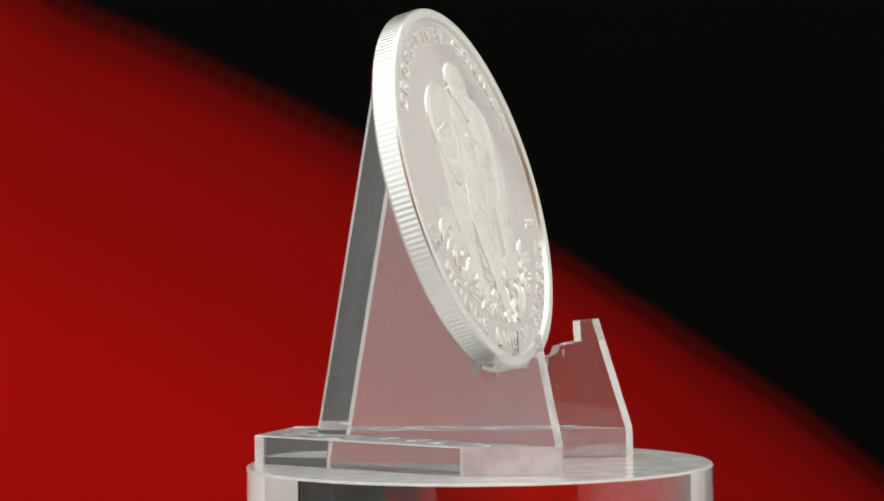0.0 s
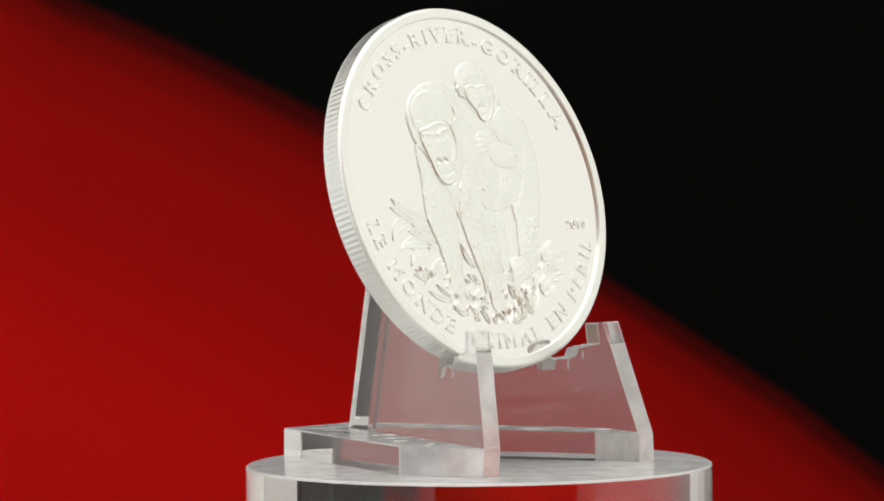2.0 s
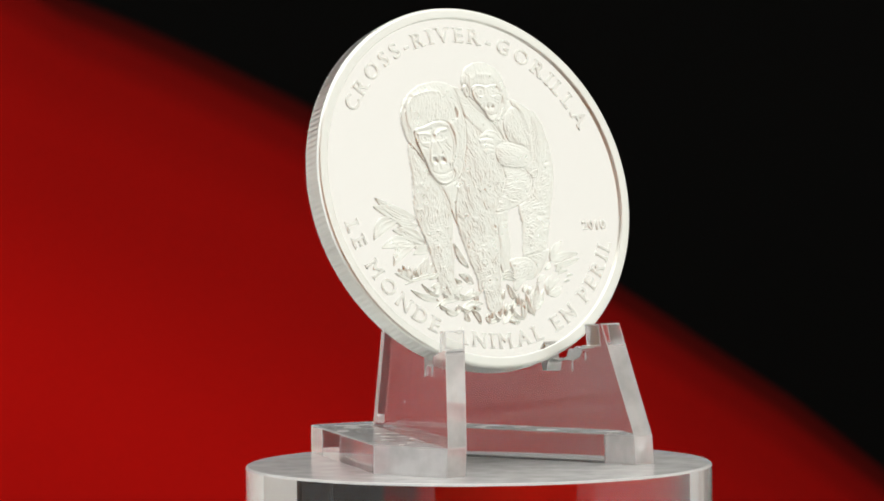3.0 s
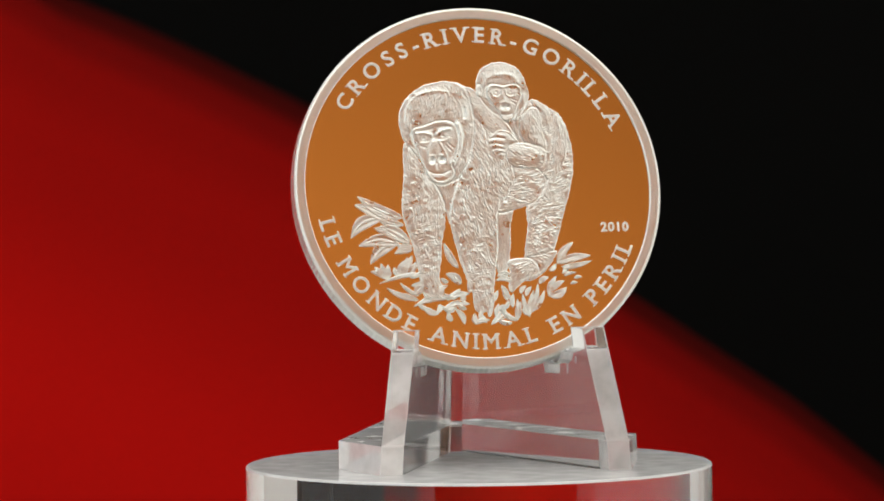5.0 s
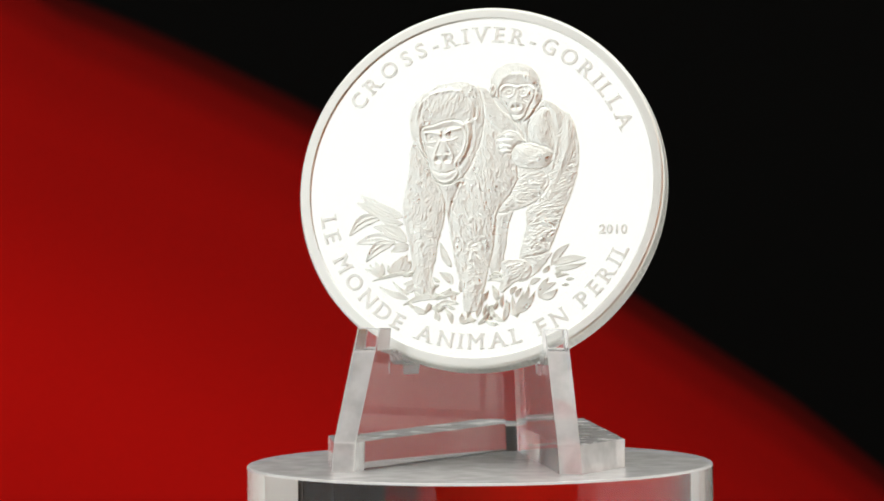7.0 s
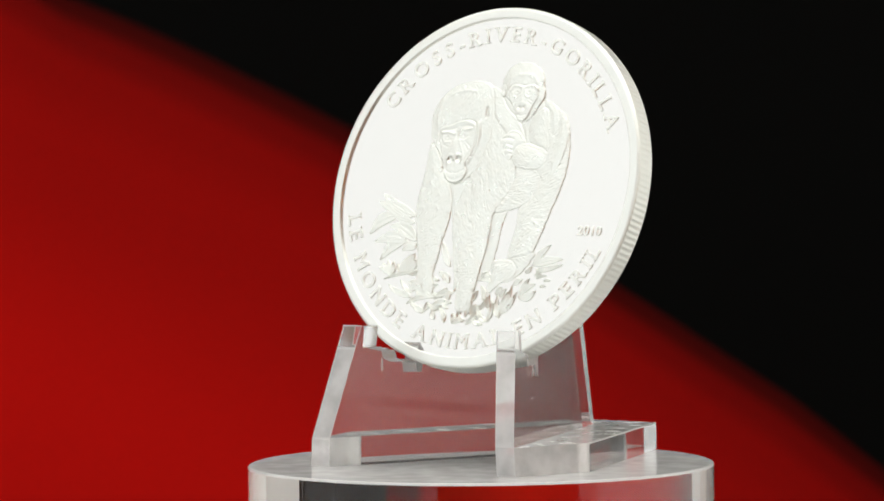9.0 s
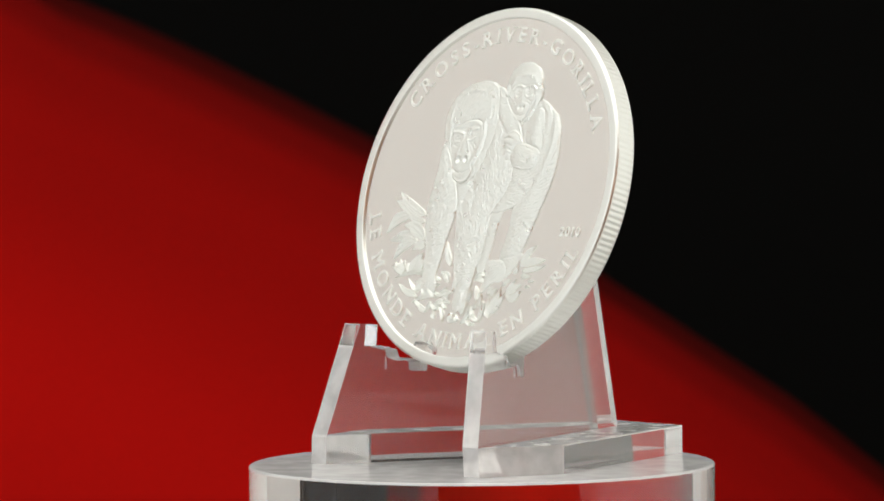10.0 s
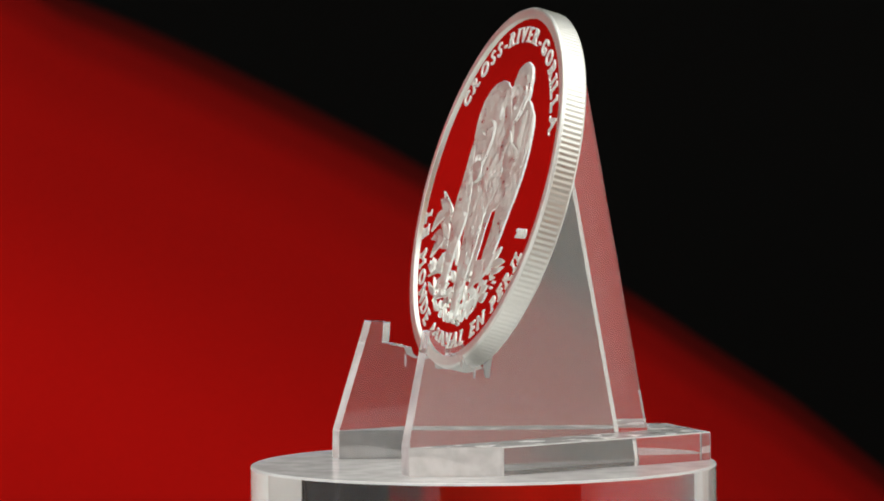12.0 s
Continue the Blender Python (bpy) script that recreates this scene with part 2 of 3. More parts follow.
def easel():
    """Two plates meeting in a spine, cemented to a flat foot on each side: no skin between plate and foot."""
    root = tagged(new("coin_easel"), "clear acrylic coin easel with two slanted side plates", "display stand")
    zc = (14.6 - COIN_Y - (COIN_T + 0.05) / COS + COIN_Z * TAN) / (LEAN + TAN)
    z_top = 39.0
    edge = [(-12.25, FOOT), (-9.82, 12.15), (-9.2, 14.5), (-7.35, 14.4), (-7.45, 12.15), (-6.9, 12.22), (-6.55, 11.92), (-6.1, 12.05), (-5.7, 11.75), (-5.3, 11.8),
            (-5.0, 10.95), (-4.2, 10.55), (-3.3, 10.75), (-2.75, 10.35), (-2.6, 9.45), (-2.1, 9.4), (-1.95, 10.6)]
    rise = [(back_plane(z), z) for z in (11.4, 20.0, 30.0, zc)]
    prof = edge + rise
    crown = [(back_plane(z_top), z_top), (18.1 - LEAN * z_top, z_top)]
    heel = (18.1 - LEAN * FOOT, FOOT)
    bm = bmesh.new()
    for s in (-1, 1):
        vo = [bm.verts.new((s * outer_x(y, z), y, z)) for y, z in prof]
        vi = [bm.verts.new((s * inner_x(y, z), y, z)) for y, z in prof]
        co = [bm.verts.new((s * outer_x(y, z), y, z)) for y, z in crown]
        heel_o = bm.verts.new((s * 1.9, *heel))
        heel_mid = bm.verts.new((0, *heel))
        low_o, low_i = bm.verts.new((s * outer_x(-12.25, 0), -12.25, 0.02)), bm.verts.new((s * inner_x(-12.25, 0), -12.25, 0.02))
        foot_o, foot_i = bm.verts.new((s * 1.9, 18.1, 0.02)), bm.verts.new((s * 0.6, 14.6, 0.02))
        cc = [bm.verts.new((0, y, z)) for y, z in crown]
        mid_o, mid_i = bm.verts.new((0, 18.1, 0.02)), bm.verts.new((0, 14.6, 0.02))
        mid_c = bm.verts.new((0, *prof[-1]))
        bm.faces.new(vo + co + [heel_o])
        bm.faces.new([low_i] + vi + [foot_i])
        sawn = [bm.faces.new((low_o, vo[0], vi[0], low_i))]
        for i in range(len(prof) - 1):
            sawn.append(bm.faces.new((vo[i], vo[i + 1], vi[i + 1], vi[i])))
            if 5 <= i <= 16:
                sawn[-1].material_index = 2
        sawn.append(bm.faces.new((vo[-1], co[0], cc[0], mid_c, vi[-1])))
        sawn.append(bm.faces.new((co[0], co[1], cc[1], cc[0])))
        for f in sawn:
            f.material_index = f.material_index or 1
        bm.faces.new((co[1], heel_o, heel_mid, cc[1]))
        bm.faces.new((vi[-1], mid_c, mid_i, foot_i))
        bm.faces.new((low_o, low_i, foot_i, mid_i, mid_o, foot_o))
    bmesh.ops.remove_doubles(bm, verts=bm.verts, dist=0.001)
    outward(bm)
    # the polished middle of each sawn edge lies between two whitened arrises
    wide = [f for f in bm.faces if f.material_index == 1 and f.calc_area() > 4 and len(f.verts) == 4]
    bmesh.ops.inset_individual(bm, faces=wide, thickness=0.17, depth=0.0)
    for f in wide:
        f.material_index = 0 if 12 < f.calc_center_median().z < 14.4 else 3
    part("body", bm, [clear_acrylic, sawn_acrylic, broken_acrylic, half_polished], root)
    # scuffs and dust on the plates
    rng = random.Random(7)
    for k in range(5):
        s, y, z = rng.choice((-1, 1)), rng.uniform(-6, 13), rng.uniform(4, 10)
        bm = bmesh.new()
        bmesh.ops.create_icosphere(bm, subdivisions=1, radius=rng.uniform(0.035, 0.08))
        bmesh.ops.scale(bm, vec=(0.3, rng.uniform(0.7, 1.6), rng.uniform(0.8, 2.2)), verts=bm.verts)
        bmesh.ops.translate(bm, vec=(s * (outer_x(y, z) + 0.03), y, z), verts=bm.verts)
        part("dust_speck", bm, broken_acrylic, root)
    # drips of cement under the broken rests
    for s, y, z, long in ((-1, -5.1, 10.3, 1.5), (1, -4.0, 10.0, 1.2), (1, -5.6, 11.0, 0.9)):
        bm = bmesh.new()
        bmesh.ops.create_icosphere(bm, subdivisions=2, radius=0.5)
        bmesh.ops.scale(bm, vec=(0.14, 0.26, long), verts=bm.verts)
        bmesh.ops.translate(bm, vec=(s * (outer_x(y, z) + 0.02), y, z), verts=bm.verts)
        part("cement_drip", bm, broken_acrylic, root)
    # flat feet, joined behind the plates
    for s in (-1, 1):
        bm = bmesh.new()
        plan = [(6.28, 22.93), (15.66, -3.2), (outer_x(-12.25, 0), -12.25), (1.9, 18.1), (0, 18.1), (0, 22.93)]
        over = plan[:2] + [(outer_x(-12.25, FOOT), -12.25), (1.9, heel[0]), (0, heel[0]), (0, 22.93)]
        low = [bm.verts.new((s * x, y, 0.02)) for x, y in plan]
        top = [bm.verts.new((s * x, y, FOOT)) for x, y in over]
        bm.faces.new(low)
        bm.faces.new(top).material_index = 2
        for i in (0, 1, 5):
            bm.faces.new((low[i], low[(i + 1) % 6], top[(i + 1) % 6], top[i])).material_index = 3 if i == 1 else 0
        outward(bm)
        keen = [e for e in bm.edges if {e.verts[0], e.verts[1]} in ({top[0], top[1]}, {top[0], top[5]}, {low[0], top[0]}, {low[1], top[1]})]
        bmesh.ops.bevel(bm, geom=keen, offset=0.13, segments=1, affect="EDGES", profile=0.5, material=1)
        part("foot_bar", bm, [handled_acrylic, sawn_acrylic, foot_top, half_polished], root, "clear flat foot with sawn ends")
    return root


# ---- coin ----
def on_coin(bm):
    """Coin plan (u right, v up, w out of the face) to the leaning place of the coin."""
    m = Matrix(((1, 0, 0, -0.085), (0, SIN, -COS, COIN_Y), (0, COS, SIN, COIN_Z), (0, 0, 0, 1)))
    bmesh.ops.transform(bm, matrix=m, verts=bm.verts)


def ring_mesh(bm, profile, seg, reeds=0):
    """Revolves (r, w) pairs; where the reeding flag is set the radius is notched."""
    rings = []
    for r, w, notch in profile:
        ring = []
        for i in range(seg):
            a = 2 * math.pi * i / seg
            rr = r - (notch * (0.5 - 0.5 * math.cos(reeds * a)) if notch else 0)
            ring.append(bm.verts.new((rr * math.cos(a), rr * math.sin(a), w)))
        rings.append(ring)
    for k in range(len(rings) - 1):
        for i in range(seg):
            j = (i + 1) % seg
            bm.faces.new((rings[k][i], rings[k][j], rings[k + 1][j], rings[k + 1][i]))
    return rings


FIELD = -0.28


def value_noise(x, y, seed=0):
    xi, yi = np.floor(x).astype(int), np.floor(y).astype(int)
    fx, fy = x - xi, y - yi
    fx, fy = fx * fx * (3 - 2 * fx), fy * fy * (3 - 2 * fy)

    def h(i, j):
        k = np.sin(i * 127.1 + j * 311.7 + seed * 74.7) * 43758.5453
        return k - np.floor(k)

    return (h(xi, yi) * (1 - fx) + h(xi + 1, yi) * fx) * (1 - fy) + (h(xi, yi + 1) * (1 - fx) + h(xi + 1, yi + 1) * fx) * fy


def smooth_outline(pts, per=8):
    """A closed curve through the corner points of an outline."""
    p = np.array(pts)
    a, b, c, d = np.roll(p, 1, 0), p, np.roll(p, -1, 0), np.roll(p, -2, 0)
    out = []
    for s in np.arange(per) / per:
        out.append(0.5 * (2 * b + (c - a) * s + (2 * a - 5 * b + 4 * c - d) * s * s + (3 * b - 3 * c + d - a) * s ** 3))
    return np.stack(out, 1).reshape(-1, 2)


class Relief:
    """A sculpted height over the coin's field: rounded forms laid one over the other, with fur combed along each."""

    def __init__(self, u0, u1, v0, v1, step):
        self.u, self.v = np.meshgrid(np.arange(u0, u1, step), np.arange(v0, v1, step))
        self.h = np.full(self.u.shape, -0.6)
        self.seed = 1

    def form(self, pts, rise, flow=90.0, fur=0.10, soft=0.9, foot=0.52, ridge=0.055, ragged=0.10, groove=0.10):
        """One rounded form inside an outline. flow: the way its hair lies; ridge: the bright arris along its edge."""
        self.seed += 3
        line = smooth_outline(pts)
        lo, hi = line.min(0) - 0.8, line.max(0) + 0.8
        rows = np.nonzero((self.v[:, 0] > lo[1]) & (self.v[:, 0] < hi[1]))[0]
        cols = np.nonzero((self.u[0] > lo[0]) & (self.u[0] < hi[0]))[0]
        at = (slice(rows[0], rows[-1] + 1), slice(cols[0], cols[-1] + 1))
        u, v = self.u[at], self.v[at]
        uu = u + ragged * (value_noise(u * 3.1, v * 3.1, self.seed) - 0.5)
        vv = v + ragged * (value_noise(u * 3.1, v * 3.1, self.seed + 1) - 0.5)
        near, inside = np.full(u.shape, 1e3), np.zeros(u.shape, bool)
        for (x0, y0), (x1, y1) in zip(line, np.roll(line, -1, 0)):
            dx, dy = x1 - x0, y1 - y0
            s = np.clip(((uu - x0) * dx + (vv - y0) * dy) / (dx * dx + dy * dy + 1e-9), 0, 1)
            near = np.minimum(near, np.hypot(uu - x0 - s * dx, vv - y0 - s * dy))
            if y0 != y1:
                inside ^= ((y0 > vv) != (y1 > vv)) & (uu < (x1 - x0) * (vv - y0) / (y1 - y0) + x0)
        body = rise * (foot + (1 - foot) * (1 - (1 - np.clip(near / (1.5 * soft), 0, 1)) ** 2.2))
        body = body + ridge * (0.45 + 1.1 * value_noise(u * 1.6, v * 1.6, self.seed + 2)) * np.exp(-((near - 0.13) / 0.09) ** 2) + 0.92 * fur * self.hair(u, v, flow) * np.clip(near / 0.22, 0, 1)
        old = self.h[at]
        outside = np.maximum(old - np.where(old > 0, groove * np.exp(-(near / 0.14) ** 2), 0), np.where(old > 0, 0.04, -near * 1.5))
        self.h[at] = np.where(inside, np.maximum(body, 0.06), outside)

    def hair(self, u, v, flow):
        """Short locks that lie along one way, wander a little and break up into tufts."""
        k, l = math.cos(radians(flow)), math.sin(radians(flow))
        along, across = u * k + v * l, -u * l + v * k
        across = across + 0.55 * (value_noise(u * 0.8, v * 0.8, self.seed + 7) - 0.5) + 0.12 * (value_noise(u * 2.7, v * 2.7, self.seed + 8) - 0.5)
        lock = value_noise(along * 2.0, across * 7.0, self.seed + 11) - 0.5
        strand = value_noise(along * 3.2, across * 13.0, self.seed + 12) - 0.5
        tuft = value_noise(u * 2.2 + 3, v * 2.6, self.seed + 13) - 0.5
        return (0.8 * lock + 1.0 * strand) * (0.8 + 1.5 * tuft) + 0.35 * tuft

    def comb(self, c, a, b, turn, flow, amount):
        """Hair of another lie over part of a form."""
        self.seed += 3
        k, l = math.cos(radians(turn)), math.sin(radians(turn))
        x, y = (self.u - c[0]) * k + (self.v - c[1]) * l, -(self.u - c[0]) * l + (self.v - c[1]) * k
        fade = np.clip(2.0 - 2.0 * np.hypot(x / a, y / b), 0, 1)
        self.h = np.where(self.h > 0.12, np.maximum(self.h + 0.58 * amount * fade * self.hair(self.u, self.v, flow), 0.05), self.h)

    def mark(self, c, a, b, turn, add):
        """A small soft swelling (or hollow) on what is already there."""
        k, l = math.cos(radians(turn)), math.sin(radians(turn))
        x, y = (self.u - c[0]) * k + (self.v - c[1]) * l, -(self.u - c[0]) * l + (self.v - c[1]) * k
        self.h = np.where(self.h > 0, self.h + 1.7 * add * np.exp(-((x / a) ** 2 + (y / b) ** 2) ** 1.1), self.h)

    def line(self, pts, width, add):
        """A ridge (or groove) along a bent line."""
        d = np.full(self.u.shape, 1e3)
        for (x0, y0), (x1, y1) in zip(pts, pts[1:]):
            dx, dy = x1 - x0, y1 - y0
            s = np.clip(((self.u - x0) * dx + (self.v - y0) * dy) / (dx * dx + dy * dy), 0, 1)
            d = np.minimum(d, np.hypot(self.u - x0 - s * dx, self.v - y0 - s * dy))
        self.h = np.where(self.h > 0, np.maximum(self.h + add * np.exp(-(d / width) ** 2), 0.03), self.h)

    def mesh(self):
        keep = self.h > -0.10
        cell = keep[:-1, :-1] | keep[1:, :-1] | keep[:-1, 1:] | keep[1:, 1:]
        used = np.zeros(keep.shape, bool)
        for a, b in ((slice(0, -1), slice(0, -1)), (slice(1, None), slice(0, -1)), (slice(0, -1), slice(1, None)), (slice(1, None), slice(1, None))):
            used[a, b] |= cell
        index = np.full(keep.shape, -1)
        index[used] = np.arange(used.sum())
        w = FIELD + np.clip(np.where(self.h > 0, self.h * 0.39, self.h), -0.15, 1)[used]
        u, v = self.u[used], self.v[used]
        pts = np.stack([u - 0.085, COIN_Y + v * SIN - w * COS, COIN_Z + v * COS + w * SIN], 1) * MM
        j, i = np.nonzero(cell)
        quads = np.stack([index[j, i], index[j, i + 1], index[j + 1, i + 1], index[j + 1, i]], 1)
        me = bpy.data.meshes.new("relief")
        me.from_pydata(pts.tolist(), [], quads.tolist())
        for p in me.polygons:
            p.use_smooth = True
        return me


def relief_part(name, rel, parent, label):
    me = rel.mesh()
    me.materials.append(frosted_silver)
    ob = new(name, me)
    ob.parent = parent
    tagged(ob, label)
    return ob


def adult_gorilla(parent):
    r = Relief(-9.6, 11.2, -15.4, 12.4, 0.040)
    r.form([(-1.68, 10.35), (0.37, 10.21), (2.69, 9.34), (5.92, 8.94), (8.97, 7.09), (9.48, 1.75), (6.57, -0.75), (2.92, -1.07), (-2.93, -0.83), (-4.98, 0.82), (-3.90, 5.52)], 0.28, 120, 0.05, 1.0)
    # far leg, hind leg and its foot
    r.form([(1.82, -2.26), (3.46, -2.28), (3.16, -4.20), (2.96, -6.60), (2.53, -8.87), (1.47, -9.10), (1.38, -6.58), (1.64, -4.19)], 0.22, 80, 0.05)
    r.form([(5.62, 8.94), (7.27, 8.68), (8.88, 7.82), (9.71, 6.23), (10.15, 4.04), (10.12, 1.62), (9.56, -0.85), (8.90, -2.71), (8.36, -4.57), (7.83, -6.18), (7.18, -7.85), (6.05, -8.44), (4.49, -7.94), (4.68, -6.02), (4.97, -4.23), (4.92, -2.54), (5.30, -0.02), (5.71, 4.82)], 0.40, 25, 0.13, 1.2)
    r.form([(4.73, -7.70), (6.21, -7.36), (7.75, -6.90), (7.60, -7.62), (6.50, -9.04), (5.29, -9.98), (4.36, -9.85)], 0.30, 40, 0.03)
    r.form([(2.62, -8.03), (4.15, -7.63), (5.25, -7.95), (5.86, -8.85), (5.42, -9.68), (4.35, -10.09), (3.40, -10.79), (2.79, -11.32), (2.53, -10.54), (2.80, -9.35)], 0.38, 30, 0.12)
    # belly with hair lying flat, shoulder, chest and the forelegs
    r.form([(3.32, 1.94), (4.80, 2.28), (6.42, 1.78), (7.21, 0.69), (6.56, -0.93), (5.71, -1.71), (4.64, -2.18), (3.22, -2.58), (1.93, -2.63), (2.69, -0.89)], 0.42, 8, 0.14, 1.3)
    r.form([(-6.25, 1.56), (-4.60, 1.91), (-1.99, 1.15), (-2.59, -1.13), (-3.09, -4.01), (-3.62, -2.44), (-4.56, -0.81)], 0.30, 90, 0.05)
    r.form([(-1.84, 11.09), (-0.79, 10.83), (0.20, 10.40), (1.49, 8.50), (3.32, 6.90), (4.42, 4.83), (3.89, 3.32), (1.89, 3.04), (-0.04, 4.88), (-1.00, 7.92)], 0.44, 135, 0.06, 1.2)
    r.form([(-0.77, 7.91), (0.95, 6.56), (2.65, 4.73), (3.42, 3.15), (3.73, 1.93), (3.80, 0.73), (3.23, -0.66), (2.31, -1.85), (1.80, -2.99), (1.73, -4.91), (1.60, -6.94), (1.24, -9.09), (0.87, -11.36), (0.58, -12.90), (-0.30, -13.31), (-1.11, -13.00), (-1.34, -11.09), (-1.92, -9.41), (-2.45, -7.61), (-2.85, -5.63), (-3.14, -3.83), (-2.90, -1.73), (-2.32, -0.05), (-1.67, 1.87), (-1.22, 4.89)], 0.52, 108, 0.14, 1.6)
    r.form([(-7.55, 4.71), (-6.87, 4.22), (-5.97, 2.83), (-5.37, 1.61), (-4.59, 0.40), (-4.04, -0.81), (-3.67, -2.08), (-3.73, -3.88), (-4.13, -5.67), (-4.37, -7.71), (-4.66, -9.50), (-4.30, -10.81), (-4.68, -11.76), (-6.19, -11.74), (-6.61, -10.36), (-6.80, -8.87), (-7.04, -7.37), (-7.40, -5.57), (-7.88, -4.07), (-8.18, -2.39), (-8.01, -0.71), (-7.78, 1.22), (-7.73, 2.84)], 0.46, 96, 0.13, 1.3)
    # lower legs combed across, hind leg and head of hair in coarser tufts
    for c, wide, tall, turn, flow, amount in (((-5.60, -5.90), 1.9, 4.2, 0, 12, 0.17), ((-5.57, -1.10), 2.2, 2.6, 0, 60, 0.10), ((-0.39, -8.95), 2.2, 5.0, 0, 8, 0.17), ((-0.68, -3.56), 2.6, 3.0, 0, 115, 0.12), ((1.22, 0.63), 2.4, 2.8, 0, 125, 0.12),
                                              ((6.57, -5.45), 2.2, 4.0, 0, 150, 0.16), ((9.50, 2.35), 1.2, 4.5, 0, 40, 0.12), ((-4.28, 8.25), 3.0, 1.9, 0, 100, 0.12), ((4.41, -0.31), 2.8, 2.0, 10, 6, 0.12), ((-6.64, 1.93), 1.2, 2.4, 0, 110, 0.12)):
        r.comb(c, wide, tall, turn, flow, amount)
    r.mark((-0.47, -6.08), 0.75, 0.5, 0, -0.05)
    r.mark((0.79, 1.85), 0.5, 2.4, 12, 0.05)
    r.mark((-1.42, -1.14), 0.35, 2.4, 8, -0.05)
    # long skull with the hair round the cheeks
    r.form([(-7.49, 4.96), (-7.86, 6.29), (-7.88, 7.68), (-7.49, 8.89), (-6.63, 9.92), (-5.43, 10.82), (-4.01, 11.23), (-2.77, 11.40), (-1.60, 11.14), (-0.85, 10.59), (-0.36, 9.37), (-0.12, 7.91), (-0.05, 6.39), (-0.28, 4.88), (-0.87, 3.07), (-1.56, 1.63), (-2.41, 0.80), (-3.82, 0.45), (-5.10, 0.83), (-5.63, 2.40), (-6.53, 3.74)], 0.54, 110, 0.08, 1.2)
    r.form([(-7.21, 8.22), (-6.65, 9.31), (-5.57, 10.03), (-4.04, 10.38), (-2.69, 10.24), (-1.84, 9.26), (-1.41, 7.92), (-1.50, 7.07), (-2.33, 6.90), (-3.26, 7.15), (-4.74, 6.68), (-6.21, 6.39), (-6.92, 6.22), (-7.31, 7.07)], 0.62, 75, 0.11, 1.4, 0.80, ridge=0.02, groove=0.04)
    # bare face under a heavy brow
    r.form([(-6.51, 6.22), (-5.33, 6.57), (-4.14, 6.98), (-2.91, 7.09), (-2.16, 6.66), (-1.79, 5.26), (-1.96, 3.81), (-2.65, 2.49), (-2.44, 1.52), (-2.88, 0.68), (-3.77, 0.33), (-4.64, 0.58), (-5.31, 1.43), (-5.63, 2.52), (-6.17, 3.97), (-6.54, 5.19)], 0.62, 90, 0.015, 0.8, 0.8, ragged=0.02, groove=0.2)
    r.line([(-6.34, 6.15), (-5.33, 6.39), (-4.27, 6.80), (-3.27, 6.91), (-2.34, 6.54)], 0.27, 0.17)
    r.line([(-6.11, 5.97), (-5.23, 6.08), (-4.52, 6.20)], 0.16, -0.10)
    r.line([(-3.87, 6.37), (-3.16, 6.54), (-2.46, 6.42)], 0.16, -0.10)
    r.line([(-6.18, 5.73), (-5.47, 5.78), (-4.66, 5.59)], 0.16, 0.20)
    r.line([(-4.07, 5.65), (-3.47, 6.00), (-2.64, 6.18)], 0.16, 0.20)
    for eye, turn in (((-5.49, 5.24), -4), ((-3.43, 5.46), 10)):
        r.mark(eye, 0.95, 0.55, turn, -0.11)
        r.mark(eye, 0.55, 0.30, turn, 0.11)
        r.mark(eye, 0.20, 0.16, 0, -0.10)
    r.line([(-6.18, 5.67), (-6.14, 5.12), (-5.80, 4.70), (-5.09, 4.75)], 0.13, 0.11)
    r.line([(-3.92, 4.92), (-3.33, 4.91), (-2.79, 5.21)], 0.13, 0.11)
    for a, b in (((-2.93, 4.67), (-2.41, 4.18)), ((-3.11, 4.43), (-2.66, 3.88)), ((-5.81, 4.39), (-5.29, 4.21))):
        r.line([a, b], 0.10, -0.10)
    r.line([(-4.36, 5.77), (-4.32, 5.16)], 0.20, -0.13)
    r.line([(-4.27, 4.92), (-4.17, 4.20), (-4.13, 3.59)], 0.48, 0.13)
    r.line([(-4.62, 4.80), (-4.95, 3.84), (-5.15, 3.00), (-4.99, 2.39)], 0.12, 0.10)
    r.line([(-3.86, 4.80), (-3.42, 3.95), (-3.09, 3.10), (-3.23, 2.49)], 0.12, 0.10)
    for at in ((-4.68, 2.87), (-3.69, 2.92)):
        r.mark(at, 0.36, 0.30, 0, -0.24)
    r.line([(-5.09, 2.94), (-4.90, 3.30), (-4.49, 3.29), (-4.22, 2.81), (-3.91, 3.35), (-3.50, 3.34), (-3.28, 2.92)], 0.13, 0.14)
    r.line([(-4.22, 2.63), (-4.18, 2.02)], 0.13, -0.09)
    r.line([(-5.07, 1.67), (-4.49, 1.42), (-3.68, 1.41), (-2.84, 1.77)], 0.11, -0.11)
    r.line([(-4.74, 1.12), (-4.10, 0.93), (-3.33, 1.11)], 0.13, 0.05)
    r.line([(-5.42, 1.91), (-5.09, 1.07), (-4.41, 0.52), (-3.65, 0.45), (-2.93, 0.80), (-2.50, 1.40)], 0.12, 0.06)
    r.line([(-5.51, 2.52), (-5.36, 1.91)], 0.25, -0.10)
    # arris of the cheek, ear and hairline
    r.line([(-1.80, 6.71), (-1.55, 5.62), (-1.64, 4.53), (-2.03, 3.45), (-2.64, 2.55)], 0.27, 0.24)
    r.line([(-1.34, 6.59), (-1.20, 5.49), (-1.36, 4.29), (-1.81, 3.08), (-2.36, 2.18)], 0.22, -0.12)
    r.line([(-6.83, 9.31), (-7.10, 8.22), (-7.13, 7.13), (-6.92, 6.28)], 0.22, 0.12)
